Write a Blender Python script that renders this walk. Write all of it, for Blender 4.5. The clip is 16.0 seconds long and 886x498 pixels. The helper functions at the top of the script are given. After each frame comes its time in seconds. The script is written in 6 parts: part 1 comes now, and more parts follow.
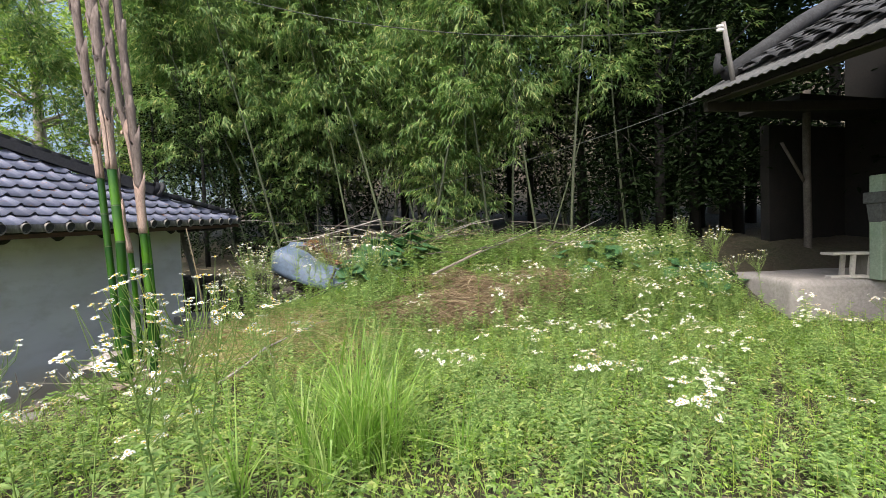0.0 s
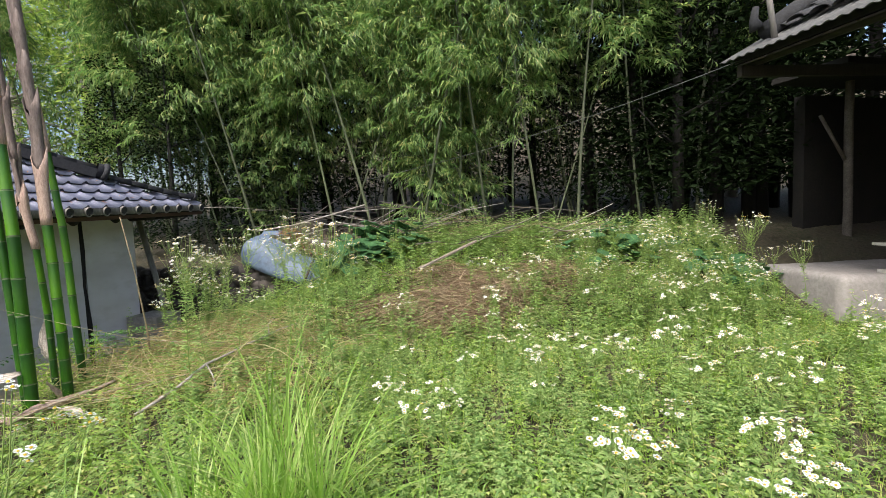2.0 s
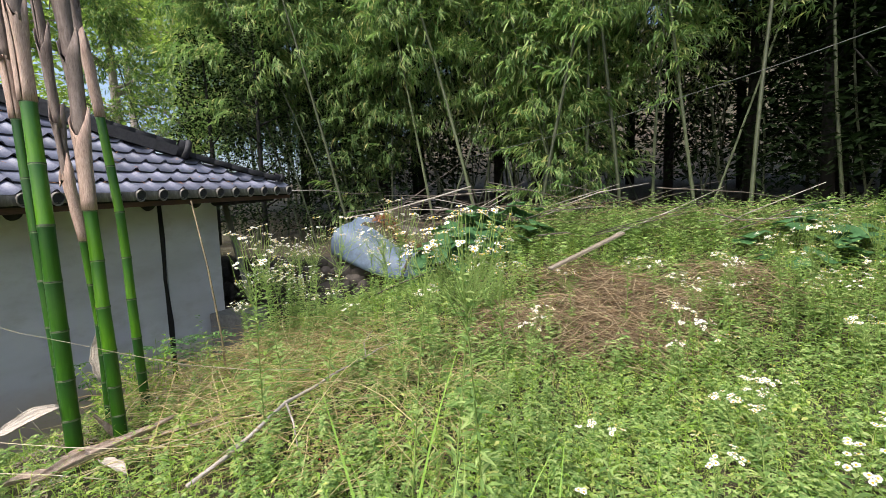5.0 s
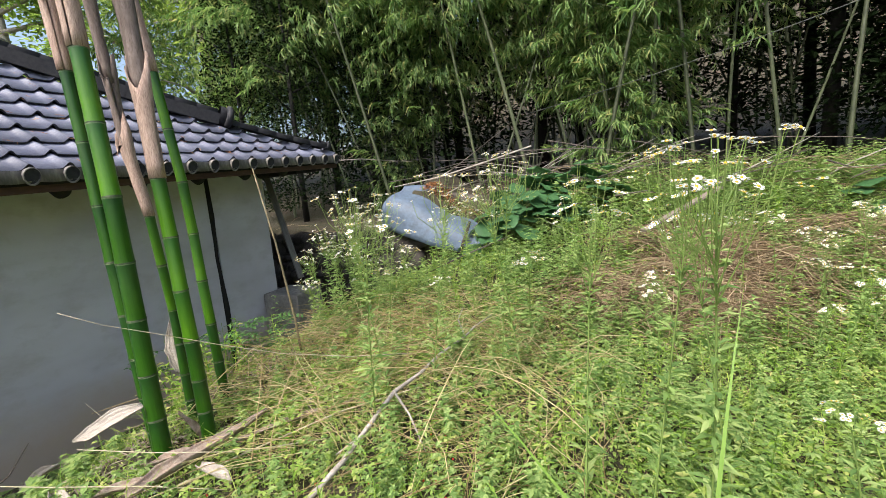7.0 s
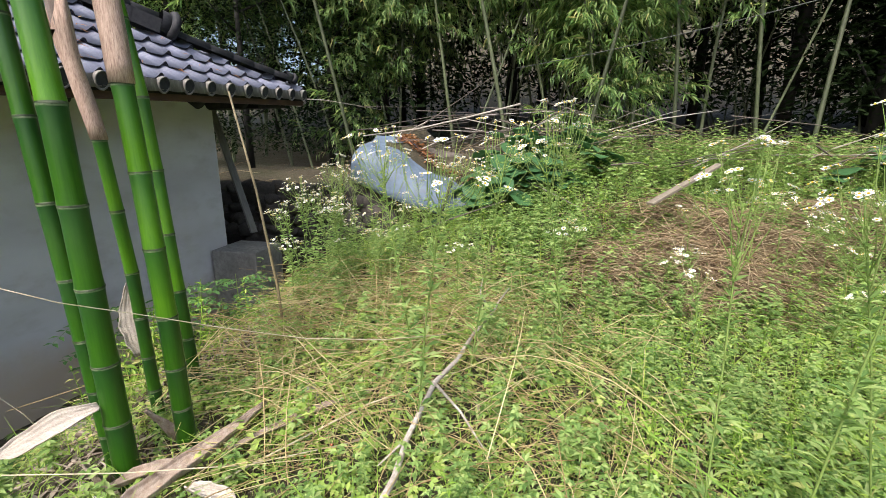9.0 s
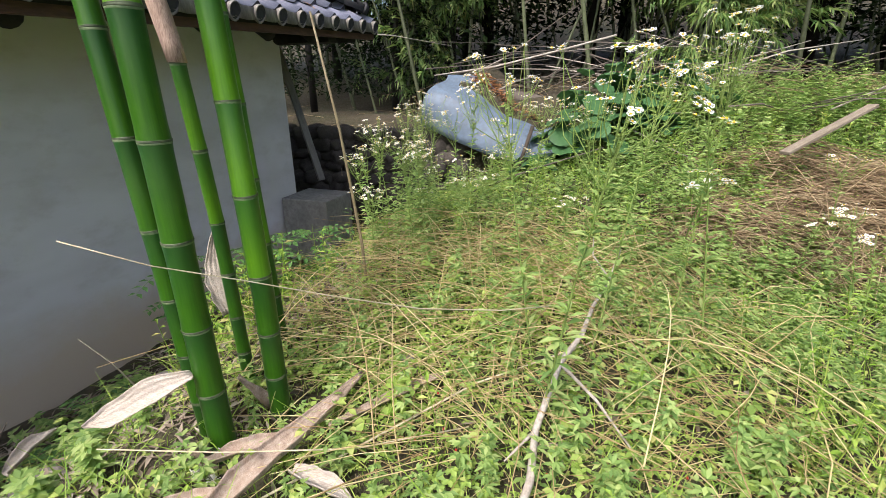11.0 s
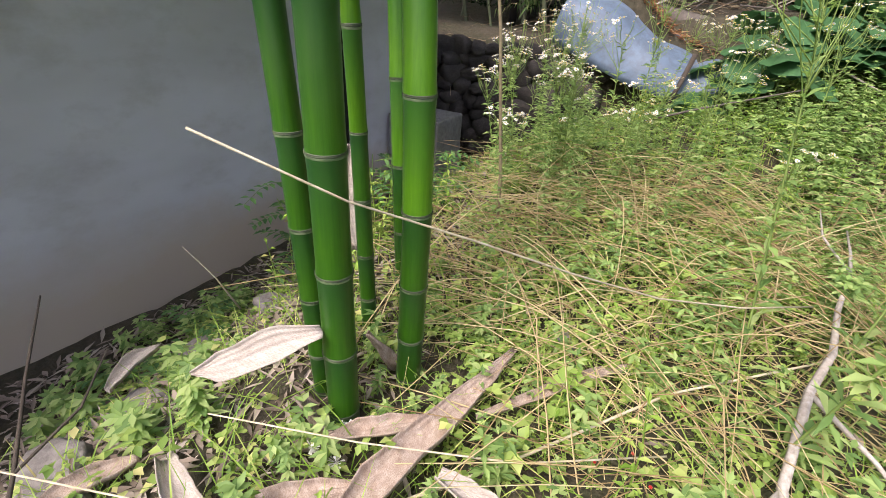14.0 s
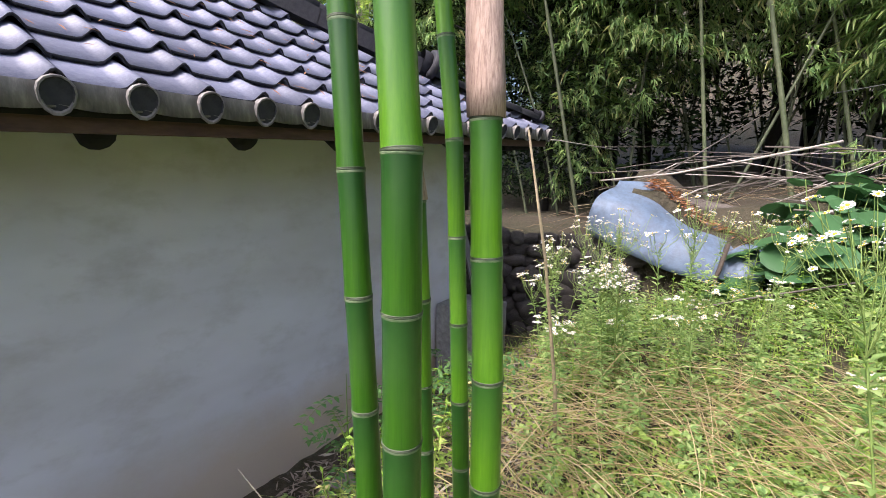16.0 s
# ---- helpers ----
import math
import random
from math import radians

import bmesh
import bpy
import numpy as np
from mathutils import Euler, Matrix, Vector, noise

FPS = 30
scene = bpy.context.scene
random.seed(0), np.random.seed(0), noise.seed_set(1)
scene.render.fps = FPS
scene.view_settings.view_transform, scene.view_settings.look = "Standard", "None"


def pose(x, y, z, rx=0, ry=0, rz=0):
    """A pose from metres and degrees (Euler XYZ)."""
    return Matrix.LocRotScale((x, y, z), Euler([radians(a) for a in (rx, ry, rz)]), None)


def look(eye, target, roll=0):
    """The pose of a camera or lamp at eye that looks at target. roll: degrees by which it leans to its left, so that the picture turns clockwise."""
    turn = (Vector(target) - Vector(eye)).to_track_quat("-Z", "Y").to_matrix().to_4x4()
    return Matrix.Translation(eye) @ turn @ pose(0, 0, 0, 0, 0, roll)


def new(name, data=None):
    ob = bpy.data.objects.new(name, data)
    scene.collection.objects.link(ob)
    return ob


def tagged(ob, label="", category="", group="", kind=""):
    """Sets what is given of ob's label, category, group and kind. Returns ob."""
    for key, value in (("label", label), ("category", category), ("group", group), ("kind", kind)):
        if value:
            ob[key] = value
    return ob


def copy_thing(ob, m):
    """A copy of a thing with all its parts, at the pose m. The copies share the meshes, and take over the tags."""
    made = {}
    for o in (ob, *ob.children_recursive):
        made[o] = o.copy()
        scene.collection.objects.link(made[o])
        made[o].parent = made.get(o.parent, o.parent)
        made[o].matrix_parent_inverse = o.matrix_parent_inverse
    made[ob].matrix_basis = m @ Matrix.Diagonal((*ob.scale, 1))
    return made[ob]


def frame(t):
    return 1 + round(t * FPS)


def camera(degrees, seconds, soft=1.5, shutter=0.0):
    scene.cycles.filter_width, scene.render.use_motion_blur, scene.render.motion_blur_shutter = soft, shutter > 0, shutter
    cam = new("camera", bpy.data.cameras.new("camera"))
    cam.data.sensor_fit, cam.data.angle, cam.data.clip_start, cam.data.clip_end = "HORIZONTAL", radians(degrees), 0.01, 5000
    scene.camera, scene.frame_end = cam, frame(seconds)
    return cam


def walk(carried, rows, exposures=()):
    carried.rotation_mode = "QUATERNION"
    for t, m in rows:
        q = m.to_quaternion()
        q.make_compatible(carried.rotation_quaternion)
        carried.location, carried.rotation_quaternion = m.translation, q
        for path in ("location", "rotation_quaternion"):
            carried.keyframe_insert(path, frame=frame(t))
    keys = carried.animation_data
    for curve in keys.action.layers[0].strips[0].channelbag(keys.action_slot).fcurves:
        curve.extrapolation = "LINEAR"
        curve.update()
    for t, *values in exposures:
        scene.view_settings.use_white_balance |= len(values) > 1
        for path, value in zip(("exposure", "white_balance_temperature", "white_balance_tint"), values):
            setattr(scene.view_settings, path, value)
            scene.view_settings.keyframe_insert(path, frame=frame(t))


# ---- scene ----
cam = camera(90.1, 16.0, soft=0.8)
PATH = [
    (0, (0.508, -0.148, 1.641), (0.481, 1.851, 1.57), -2.0),
    (0.5, (0.459, 0.096, 1.678), (0.51, 2.094, 1.602), -2.6),
    (1, (0.476, 0.305, 1.688), (0.571, 2.3, 1.583), -3.0),
    (1.5, (0.622, 0.656, 1.669), (0.68, 2.652, 1.552), -2.1),
    (2, (0.73, 0.877, 1.688), (0.686, 2.872, 1.547), -2.2),
    (2.5, (0.689, 1.219, 1.678), (0.565, 3.208, 1.518), -2.3),
    (3, (0.671, 1.478, 1.663), (0.476, 3.461, 1.487), -2.1),
    (5.5, (-0.142, 2.48, 1.712), (-0.616, 4.412, 1.504), -2.3),
    (6, (-0.262, 2.565, 1.718), (-0.807, 4.472, 1.463), -2.9),
    (6.5, (-0.457, 2.615, 1.696), (-0.969, 4.537, 1.486), -4.6),
    (7, (-0.768, 2.674, 1.618), (-1.232, 4.595, 1.308), -4.7),
    (7.5, (-1.015, 2.794, 1.548), (-1.376, 4.724, 1.164), -3.7),
    (8, (-1.251, 2.968, 1.551), (-1.502, 4.902, 1.106), -2.5),
    (8.5, (-1.373, 3.056, 1.551), (-1.519, 4.994, 1.08), -0.7),
    (9, (-1.563, 3.081, 1.566), (-1.695, 5.014, 1.071), 0.4),
    (9.5, (-1.7, 3.135, 1.548), (-1.899, 5.041, 0.976), 0.9),
    (12, (-2.118, 3.64, 1.367), (-2.575, 5.392, 0.518), 0.1),
    (12.5, (-2.22, 3.723, 1.298), (-2.764, 5.386, 0.33), 0.9),
    (13, (-2.326, 3.757, 1.269), (-2.86, 5.381, 0.231), 3.6),
    (13.5, (-2.449, 3.791, 1.246), (-2.952, 5.405, 0.178), 5.1),
    (14, (-2.488, 3.803, 1.296), (-3.053, 5.45, 0.312), 4.3),
    (14.5, (-2.53, 3.802, 1.383), (-3.206, 5.49, 0.55), 3.0),
    (15, (-2.572, 3.793, 1.483), (-3.329, 5.523, 0.822), 2.2),
    (15.5, (-2.599, 3.803, 1.539), (-3.407, 5.556, 1.015), 1.7),
    (16, (-2.578, 3.793, 1.625), (-3.418, 5.575, 1.283), 1.1),
]
walk(cam, [(t, look(e, g, r)) for t, e, g, r in PATH],
     [(0, 0.95, 6350, 9), (3, 0.97, 6350, 9), (7, 1.02, 6380, 9), (9.5, 1.08, 6400, 9), (12.5, 1.02, 6450, 15), (13.5, 1.05, 6400, 17), (14.5, 1.10, 6350, 17), (15, 1.24, 6300, 18), (16, 1.38, 6200, 19)])

# ---- world, sun, exposure ----
world = bpy.data.worlds.new("world")
scene.world = world
world.use_nodes = True
wn = world.node_tree
sky = wn.nodes.new("ShaderNodeTexSky")
sky.sky_type = 'NISHITA'
sky.sun_disc = False
sky.sun_elevation = radians(55)
sky.sun_rotation = radians(204)
sky.air_density, sky.dust_density, sky.ozone_density = 1.0, 5.0, 1.0
wn.links.new(sky.outputs[0], wn.nodes["Background"].inputs[0])
wn.nodes["Background"].inputs[1].default_value = 0.15
sun_data = bpy.data.lights.new("sun", 'SUN')
sun_data.energy, sun_data.angle, sun_data.color = 2.05, radians(25), (1.0, 0.96, 0.90)
sun = new("sun", sun_data)
sun.matrix_world = look((-3.4, -6.8, 11.5), (0, 1, 0))

# ---- materials ----


def nodes_of(name):
    m = bpy.data.materials.new(name)
    m.use_nodes = True
    nt = m.node_tree
    return m, nt, nt.nodes["Principled BSDF"]


def noise_fac(nt, scale, detail=5.0, rough=0.6, stretch=(1, 1, 1), lo=0.35, hi=0.65):
    co = nt.nodes.new("ShaderNodeTexCoord")
    mp = nt.nodes.new("ShaderNodeMapping")
    mp.inputs["Scale"].default_value = stretch
    tx = nt.nodes.new("ShaderNodeTexNoise")
    tx.inputs["Scale"].default_value, tx.inputs["Detail"].default_value, tx.inputs["Roughness"].default_value = scale, detail, rough
    rg = nt.nodes.new("ShaderNodeMapRange")
    rg.inputs[1].default_value, rg.inputs[2].default_value = lo, hi
    nt.links.new(co.outputs["Object"], mp.inputs[0])
    nt.links.new(mp.outputs[0], tx.inputs[0])
    nt.links.new(tx.outputs[0], rg.inputs[0])
    return rg.outputs[0]


def blend(nt, fac, a, b):
    mx = nt.nodes.new("ShaderNodeMix")
    mx.data_type = 'RGBA'
    for sock, v in ((mx.inputs[0], fac), (mx.inputs[6], a), (mx.inputs[7], b)):
        if isinstance(v, (tuple, list)):
            sock.default_value = (*v, 1) if len(v) == 3 else v
        elif isinstance(v, float):
            sock.default_value = v
        else:
            nt.links.new(v, sock)
    return mx.outputs[2]


def bumped(nt, bsdf, height, strength, dist=0.01):
    b = nt.nodes.new("ShaderNodeBump")
    b.inputs["Strength"].default_value, b.inputs["Distance"].default_value = strength, dist
    nt.links.new(height, b.inputs["Height"])
    nt.links.new(b.outputs[0], bsdf.inputs["Normal"])


def surface(name, c1, c2, c3=None, rough=0.8, coarse=1.5, fine=25.0, bump=0.3, dist=0.01, stretch=(1, 1, 1), vary=0.0, metal=0.0):
    """Two colours mixed by coarse noise, a third by fine noise, with relief."""
    m, nt, bs = nodes_of(name)
    big = noise_fac(nt, coarse, stretch=stretch)
    small = noise_fac(nt, fine, 6.0, 0.7, stretch, 0.4, 0.72)
    col = blend(nt, big, c1, c2)
    if c3:
        col = blend(nt, small, col, c3)
    if vary:
        info = nt.nodes.new("ShaderNodeObjectInfo")
        hsv = nt.nodes.new("ShaderNodeHueSaturation")
        rg = nt.nodes.new("ShaderNodeMapRange")
        rg.inputs[3].default_value, rg.inputs[4].default_value = 1 - vary, 1 + vary
        nt.links.new(info.outputs["Random"], rg.inputs[0])
        nt.links.new(rg.outputs[0], hsv.inputs["Value"])
        nt.links.new(col, hsv.inputs["Color"])
        col = hsv.outputs[0]
    nt.links.new(col, bs.inputs["Base Color"])
    bs.inputs["Roughness"].default_value, bs.inputs["Metallic"].default_value = rough, metal
    bumped(nt, bs, small, bump, dist)
    return m


def foliage(name, stops, rough=0.5, through_light=0.35, patch=0.7, patch_col=None, gloss=0.35):
    """Leaf colours by island, patches across the plot, and light that shines through."""
    m, nt, bs = nodes_of(name)
    geo = nt.nodes.new("ShaderNodeNewGeometry")
    ramp = nt.nodes.new("ShaderNodeValToRGB")
    while len(ramp.color_ramp.elements) < len(stops):
        ramp.color_ramp.elements.new(0.5)
    for el, (p, c) in zip(ramp.color_ramp.elements, stops):
        el.position, el.color = p, (*c, 1)
    nt.links.new(geo.outputs["Random Per Island"], ramp.inputs[0])
    col = ramp.outputs[0]
    if patch_col:
        col = blend(nt, noise_fac(nt, patch, 3.0, 0.6, (1, 1, 1), 0.45, 0.7), col, patch_col)
    nt.links.new(col, bs.inputs["Base Color"])
    bs.inputs["Roughness"].default_value = rough
    bs.inputs["Specular IOR Level"].default_value = gloss
    tr = nt.nodes.new("ShaderNodeBsdfTranslucent")
    hs = nt.nodes.new("ShaderNodeHueSaturation")
    hs.inputs["Value"].default_value, hs.inputs["Saturation"].default_value = 1.5, 1.1
    nt.links.new(col, hs.inputs["Color"])
    nt.links.new(hs.outputs[0], tr.inputs[0])
    mx = nt.nodes.new("ShaderNodeMixShader")
    mx.inputs[0].default_value = through_light
    nt.links.new(bs.outputs[0], mx.inputs[1])
    nt.links.new(tr.outputs[0], mx.inputs[2])
    nt.links.new(mx.outputs[0], nt.nodes["Material Output"].inputs[0])
    return m


M_soil = surface("soil", (0.06, 0.045, 0.03), (0.045, 0.05, 0.02), (0.10, 0.08, 0.05), 0.95, 1.2, 18, 0.8, 0.03)
def plaster_material():
    """Grey cement render, cloudy and streaked, splashed with brown mud at its foot."""
    m, nt, bs = nodes_of("plaster")
    cloud = noise_fac(nt, 0.8, 4.0, 0.6, (1, 0.6, 1.6), 0.3, 0.7)
    grain = noise_fac(nt, 30.0, 6.0, 0.7, (1, 1, 1), 0.35, 0.75)
    blotch = noise_fac(nt, 3.2, 5.0, 0.65, (1, 0.7, 1.3), 0.5, 0.8)
    col = blend(nt, cloud, (0.47, 0.45, 0.44), (0.65, 0.635, 0.655))
    col = blend(nt, blotch, col, (0.42, 0.395, 0.37))
    co = nt.nodes.new("ShaderNodeTexCoord")
    sep = nt.nodes.new("ShaderNodeSeparateXYZ")
    nt.links.new(co.outputs["Object"], sep.inputs[0])
    wob = noise_fac(nt, 1.7, 7.0, 0.7, (1, 1, 1), 0.2, 0.8)
    add = nt.nodes.new("ShaderNodeMath")
    add.operation = 'MULTIPLY_ADD'
    add.inputs[1].default_value = 0.36
    nt.links.new(wob, add.inputs[0])
    nt.links.new(sep.outputs[2], add.inputs[2])
    rg = nt.nodes.new("ShaderNodeMapRange")
    rg.inputs[1].default_value, rg.inputs[2].default_value = 0.30, -0.10
    nt.links.new(add.outputs[0], rg.inputs[0])
    col = blend(nt, rg.outputs[0], col, (0.50, 0.41, 0.32))
    nt.links.new(col, bs.inputs["Base Color"])
    bs.inputs["Roughness"].default_value = 0.9
    bumped(nt, bs, grain, 0.12, 0.004)
    return m


M_plaster = plaster_material()
M_tile = surface("glazed_roof_tile", (0.125, 0.132, 0.19), (0.17, 0.177, 0.243), (0.225, 0.23, 0.29), 0.52, 6, 38, 0.12, 0.004, vary=0.22)
M_tile_dark = surface("dark_tile_and_lip_shade", (0.010, 0.010, 0.014), (0.020, 0.020, 0.026), (0.032, 0.031, 0.034), 0.75, 7, 30, 0.2, 0.004)
M_tile_stain = surface("stained_tile", (0.03, 0.028, 0.03), (0.29, 0.27, 0.25), (0.12, 0.105, 0.095), 0.85, 13, 40, 0.3, 0.004, (1, 1, 0.3))
M_timber = surface("old_timber", (0.05, 0.038, 0.027), (0.08, 0.062, 0.045), (0.033, 0.024, 0.017), 0.85, 3, 30, 0.4, 0.004, (6, 6, 0.7))
# Near-black: dark posts and rafters, and the farmhouse interior's shade as colour.
M_timber_dark = surface("dark_shade_timber", (0.008, 0.007, 0.006), (0.016, 0.013, 0.010), (0.005, 0.0045, 0.004), 0.9, 3, 25, 0.4, 0.004)
M_timber_grey = surface("weathered_timber", (0.17, 0.158, 0.142), (0.24, 0.225, 0.205), (0.12, 0.11, 0.10), 0.85, 4, 40, 0.4, 0.003, (1, 1, 0.2))
M_concrete = surface("concrete", (0.30, 0.272, 0.255), (0.38, 0.35, 0.33), (0.24, 0.215, 0.195), 0.92, 2, 22, 0.3, 0.006)
M_slate = surface("cement_sheet", (0.085, 0.084, 0.083), (0.135, 0.133, 0.13), (0.055, 0.054, 0.052), 0.85, 3, 25, 0.2, 0.004)
M_sheet = surface("blue_grey_sheet", (0.085, 0.125, 0.185), (0.14, 0.19, 0.265), (0.07, 0.09, 0.12), 0.55, 2.2, 12, 0.2, 0.01)
M_sheath = surface("dry_culm_sheath", (0.42, 0.29, 0.23), (0.52, 0.385, 0.31), (0.17, 0.10, 0.075), 0.75, 3, 16, 0.35, 0.003, (14, 14, 1.2))
M_sheath_pale = surface("pale_dry_sheath", (0.46, 0.40, 0.345), (0.60, 0.54, 0.48), (0.26, 0.21, 0.17), 0.8, 5, 45, 0.5, 0.004, (1, 8, 8))
M_bark = surface("grey_branch", (0.36, 0.32, 0.28), (0.46, 0.42, 0.38), (0.24, 0.2, 0.16), 0.85, 8, 50, 0.4, 0.003)
M_twig = surface("pale_twig", (0.50, 0.44, 0.30), (0.60, 0.55, 0.42), (0.38, 0.3, 0.18), 0.8, 8, 50, 0.2, 0.002)
M_sheath_old = surface("mottled_old_sheath", (0.16, 0.122, 0.105), (0.30, 0.235, 0.205), (0.065, 0.043, 0.034), 0.8, 7, 14, 0.4, 0.003, (9, 9, 1.6))
M_stick = surface("grey_brown_stick", (0.095, 0.08, 0.066), (0.165, 0.142, 0.12), (0.06, 0.048, 0.04), 0.9, 8, 50, 0.4, 0.003)
M_wire = surface("cable", (0.05, 0.055, 0.05), (0.08, 0.085, 0.075), None, 0.6, 5, 20, 0.0)
M_grove = surface("grove_culm", (0.075, 0.095, 0.045), (0.125, 0.14, 0.075), (0.05, 0.06, 0.03), 0.55, 1.5, 18, 0.1, 0.004, vary=0.4)
M_green_paint = surface("faded_green_paint", (0.24, 0.31, 0.22), (0.33, 0.38, 0.29), (0.2, 0.24, 0.18), 0.8, 4, 30, 0.2)
M_white_wood = surface("whitewashed_wood", (0.46, 0.43, 0.39), (0.56, 0.53, 0.49), (0.36, 0.32, 0.28), 0.8, 4, 35, 0.3, 0.003)
M_stone = surface("field_stone", (0.05, 0.042, 0.036), (0.085, 0.072, 0.062), (0.03, 0.026, 0.022), 0.95, 3, 20, 0.5, 0.01, vary=0.3)

M_weed = foliage("weed_leaves", [(0, (0.085, 0.16, 0.03)), (0.4, (0.21, 0.32, 0.07)), (0.8, (0.37, 0.45, 0.13)), (1, (0.55, 0.50, 0.22))], 0.5, 0.38, 0.55, (0.32, 0.44, 0.10))
M_mug = foliage("mugwort_leaves", [(0, (0.12, 0.21, 0.06)), (0.6, (0.26, 0.375, 0.115)), (1, (0.40, 0.48, 0.19))], 0.6, 0.36)
M_grass = foliage("grass_blades", [(0, (0.15, 0.27, 0.035)), (0.6, (0.29, 0.43, 0.075)), (0.9, (0.43, 0.50, 0.14)), (1, (0.55, 0.48, 0.22))], 0.45, 0.35)
M_reed = foliage("reed_grass_blades", [(0, (0.17, 0.30, 0.05)), (0.7, (0.28, 0.43, 0.09)), (1, (0.45, 0.53, 0.2))], 0.4, 0.4)
M_straw = foliage("dry_straw", [(0, (0.30, 0.20, 0.095)), (0.5, (0.50, 0.39, 0.20)), (1, (0.68, 0.58, 0.34))], 0.8, 0.15)
M_brush = foliage("dry_brushwood", [(0, (0.15, 0.10, 0.062)), (0.6, (0.33, 0.24, 0.145)), (1, (0.50, 0.40, 0.25))], 0.85, 0.05)
M_litter = foliage("leaf_litter", [(0, (0.15, 0.11, 0.085)), (0.5, (0.28, 0.225, 0.18)), (0.9, (0.41, 0.345, 0.285)), (1, (0.52, 0.45, 0.39))], 0.85, 0.1)
M_rust = foliage("rusty_leaf_litter", [(0, (0.26, 0.11, 0.05)), (0.6, (0.38, 0.19, 0.09)), (1, (0.46, 0.28, 0.15))], 0.85, 0.1)
M_bam = foliage("bamboo_leaves", [(0, (0.075, 0.15, 0.045)), (0.5, (0.17, 0.27, 0.085)), (0.9, (0.30, 0.385, 0.14)), (1, (0.46, 0.44, 0.19))], 0.45, 0.42)
M_tree = foliage("tree_leaves", [(0, (0.13, 0.21, 0.05)), (0.6, (0.26, 0.36, 0.09)), (1, (0.40, 0.48, 0.15))], 0.5, 0.5)
# Near-black leaves: the deep shade behind the grove put in as colour.
M_dark = foliage("shade_dark_leaves", [(0, (0.007, 0.014, 0.005)), (1, (0.017, 0.029, 0.010))], 0.8, 0.1, gloss=0.05)
M_big = foliage("broad_leaves", [(0, (0.03, 0.085, 0.032)), (0.6, (0.05, 0.125, 0.045)), (1, (0.08, 0.165, 0.055))], 0.55, 0.15)
M_stem = foliage("green_stems", [(0, (0.16, 0.25, 0.06)), (1, (0.26, 0.34, 0.10))], 0.55, 0.2)
M_petal = foliage("white_petals", [(0, (0.74, 0.75, 0.74)), (1, (0.86, 0.85, 0.86))], 0.7, 0.3)
M_disc = foliage("yellow_flower_centre", [(0, (0.62, 0.42, 0.03)), (1, (0.72, 0.55, 0.06))], 0.7, 0.1)
M_berry = surface("red_berry", (0.5, 0.02, 0.015), (0.6, 0.03, 0.02), None, 0.35, 20, 60, 0.2)
M_fluff = surface("white_seed_fluff", (0.7, 0.68, 0.64), (0.82, 0.8, 0.76), None, 0.95, 20, 60, 0.4)


def culm_material(name, c_low, c_high, c_wax):
    """Fresh bamboo: fibres along the stem, paler bloom in patches."""
    m, nt, bs = nodes_of(name)
    fibre = noise_fac(nt, 6.0, 6.0, 0.7, (22, 22, 0.6), 0.3, 0.7)
    bloom = noise_fac(nt, 3.0, 4.0, 0.6, (1, 1, 0.6), 0.5, 0.75)
    col = blend(nt, fibre, c_low, c_high)
    co = nt.nodes.new("ShaderNodeTexCoord")
    sep = nt.nodes.new("ShaderNodeSeparateXYZ")
    nt.links.new(co.outputs["Generated"], sep.inputs[0])
    up = nt.nodes.new("ShaderNodeMapRange")
    up.inputs[1].default_value, up.inputs[2].default_value = 0.25, 1.0
    nt.links.new(sep.outputs[2], up.inputs[0])
    col = blend(nt, up.outputs[0], col, c_wax)
    sc = nt.nodes.new("ShaderNodeMath")
    sc.operation = 'MULTIPLY'
    sc.inputs[1].default_value = 0.22
    nt.links.new(bloom, sc.inputs[0])
    col = blend(nt, sc.outputs[0], col, (0.12, 0.2, 0.07))
    nt.links.new(col, bs.inputs["Base Color"])
    bs.inputs["Roughness"].default_value = 0.32
    bs.inputs["Specular IOR Level"].default_value = 0.4
    bumped(nt, bs, fibre, 0.06, 0.002)
    return m


M_culm = culm_material("fresh_culm", (0.018, 0.076, 0.004), (0.034, 0.108, 0.006), (0.013, 0.055, 0.011))
M_culm_young = culm_material("young_culm", (0.05, 0.155, 0.006), (0.085, 0.21, 0.009), (0.024, 0.092, 0.014))
M_wax = surface("pale_culm_wax", (0.05, 0.10, 0.03), (0.17, 0.21, 0.12), None, 0.6, 22, 60, 0.1, 0.001)
M_node = surface("culm_node", (0.015, 0.028, 0.008), (0.10, 0.12, 0.07), None, 0.6, 14, 40, 0.2, 0.002)

# ---- building helpers ----


def mesh_np(name, verts, faces, material, smooth=True):
    """A mesh from arrays: verts (n, 3), faces (m, k)."""
    verts, faces = np.asarray(verts, dtype=np.float32), np.asarray(faces, dtype=np.int32)
    me = bpy.data.meshes.new(name)
    k = faces.shape[1]
    me.vertices.add(len(verts))
    me.vertices.foreach_set("co", verts.ravel())
    me.loops.add(faces.size)
    me.loops.foreach_set("vertex_index", faces.ravel())
    me.polygons.add(len(faces))
    me.polygons.foreach_set("loop_start", np.arange(0, faces.size, k, dtype=np.int32))
    me.polygons.foreach_set("use_smooth", np.full(len(faces), smooth))
    me.update(calc_edges=True)
    me.validate()
    me.materials.append(material)
    return me


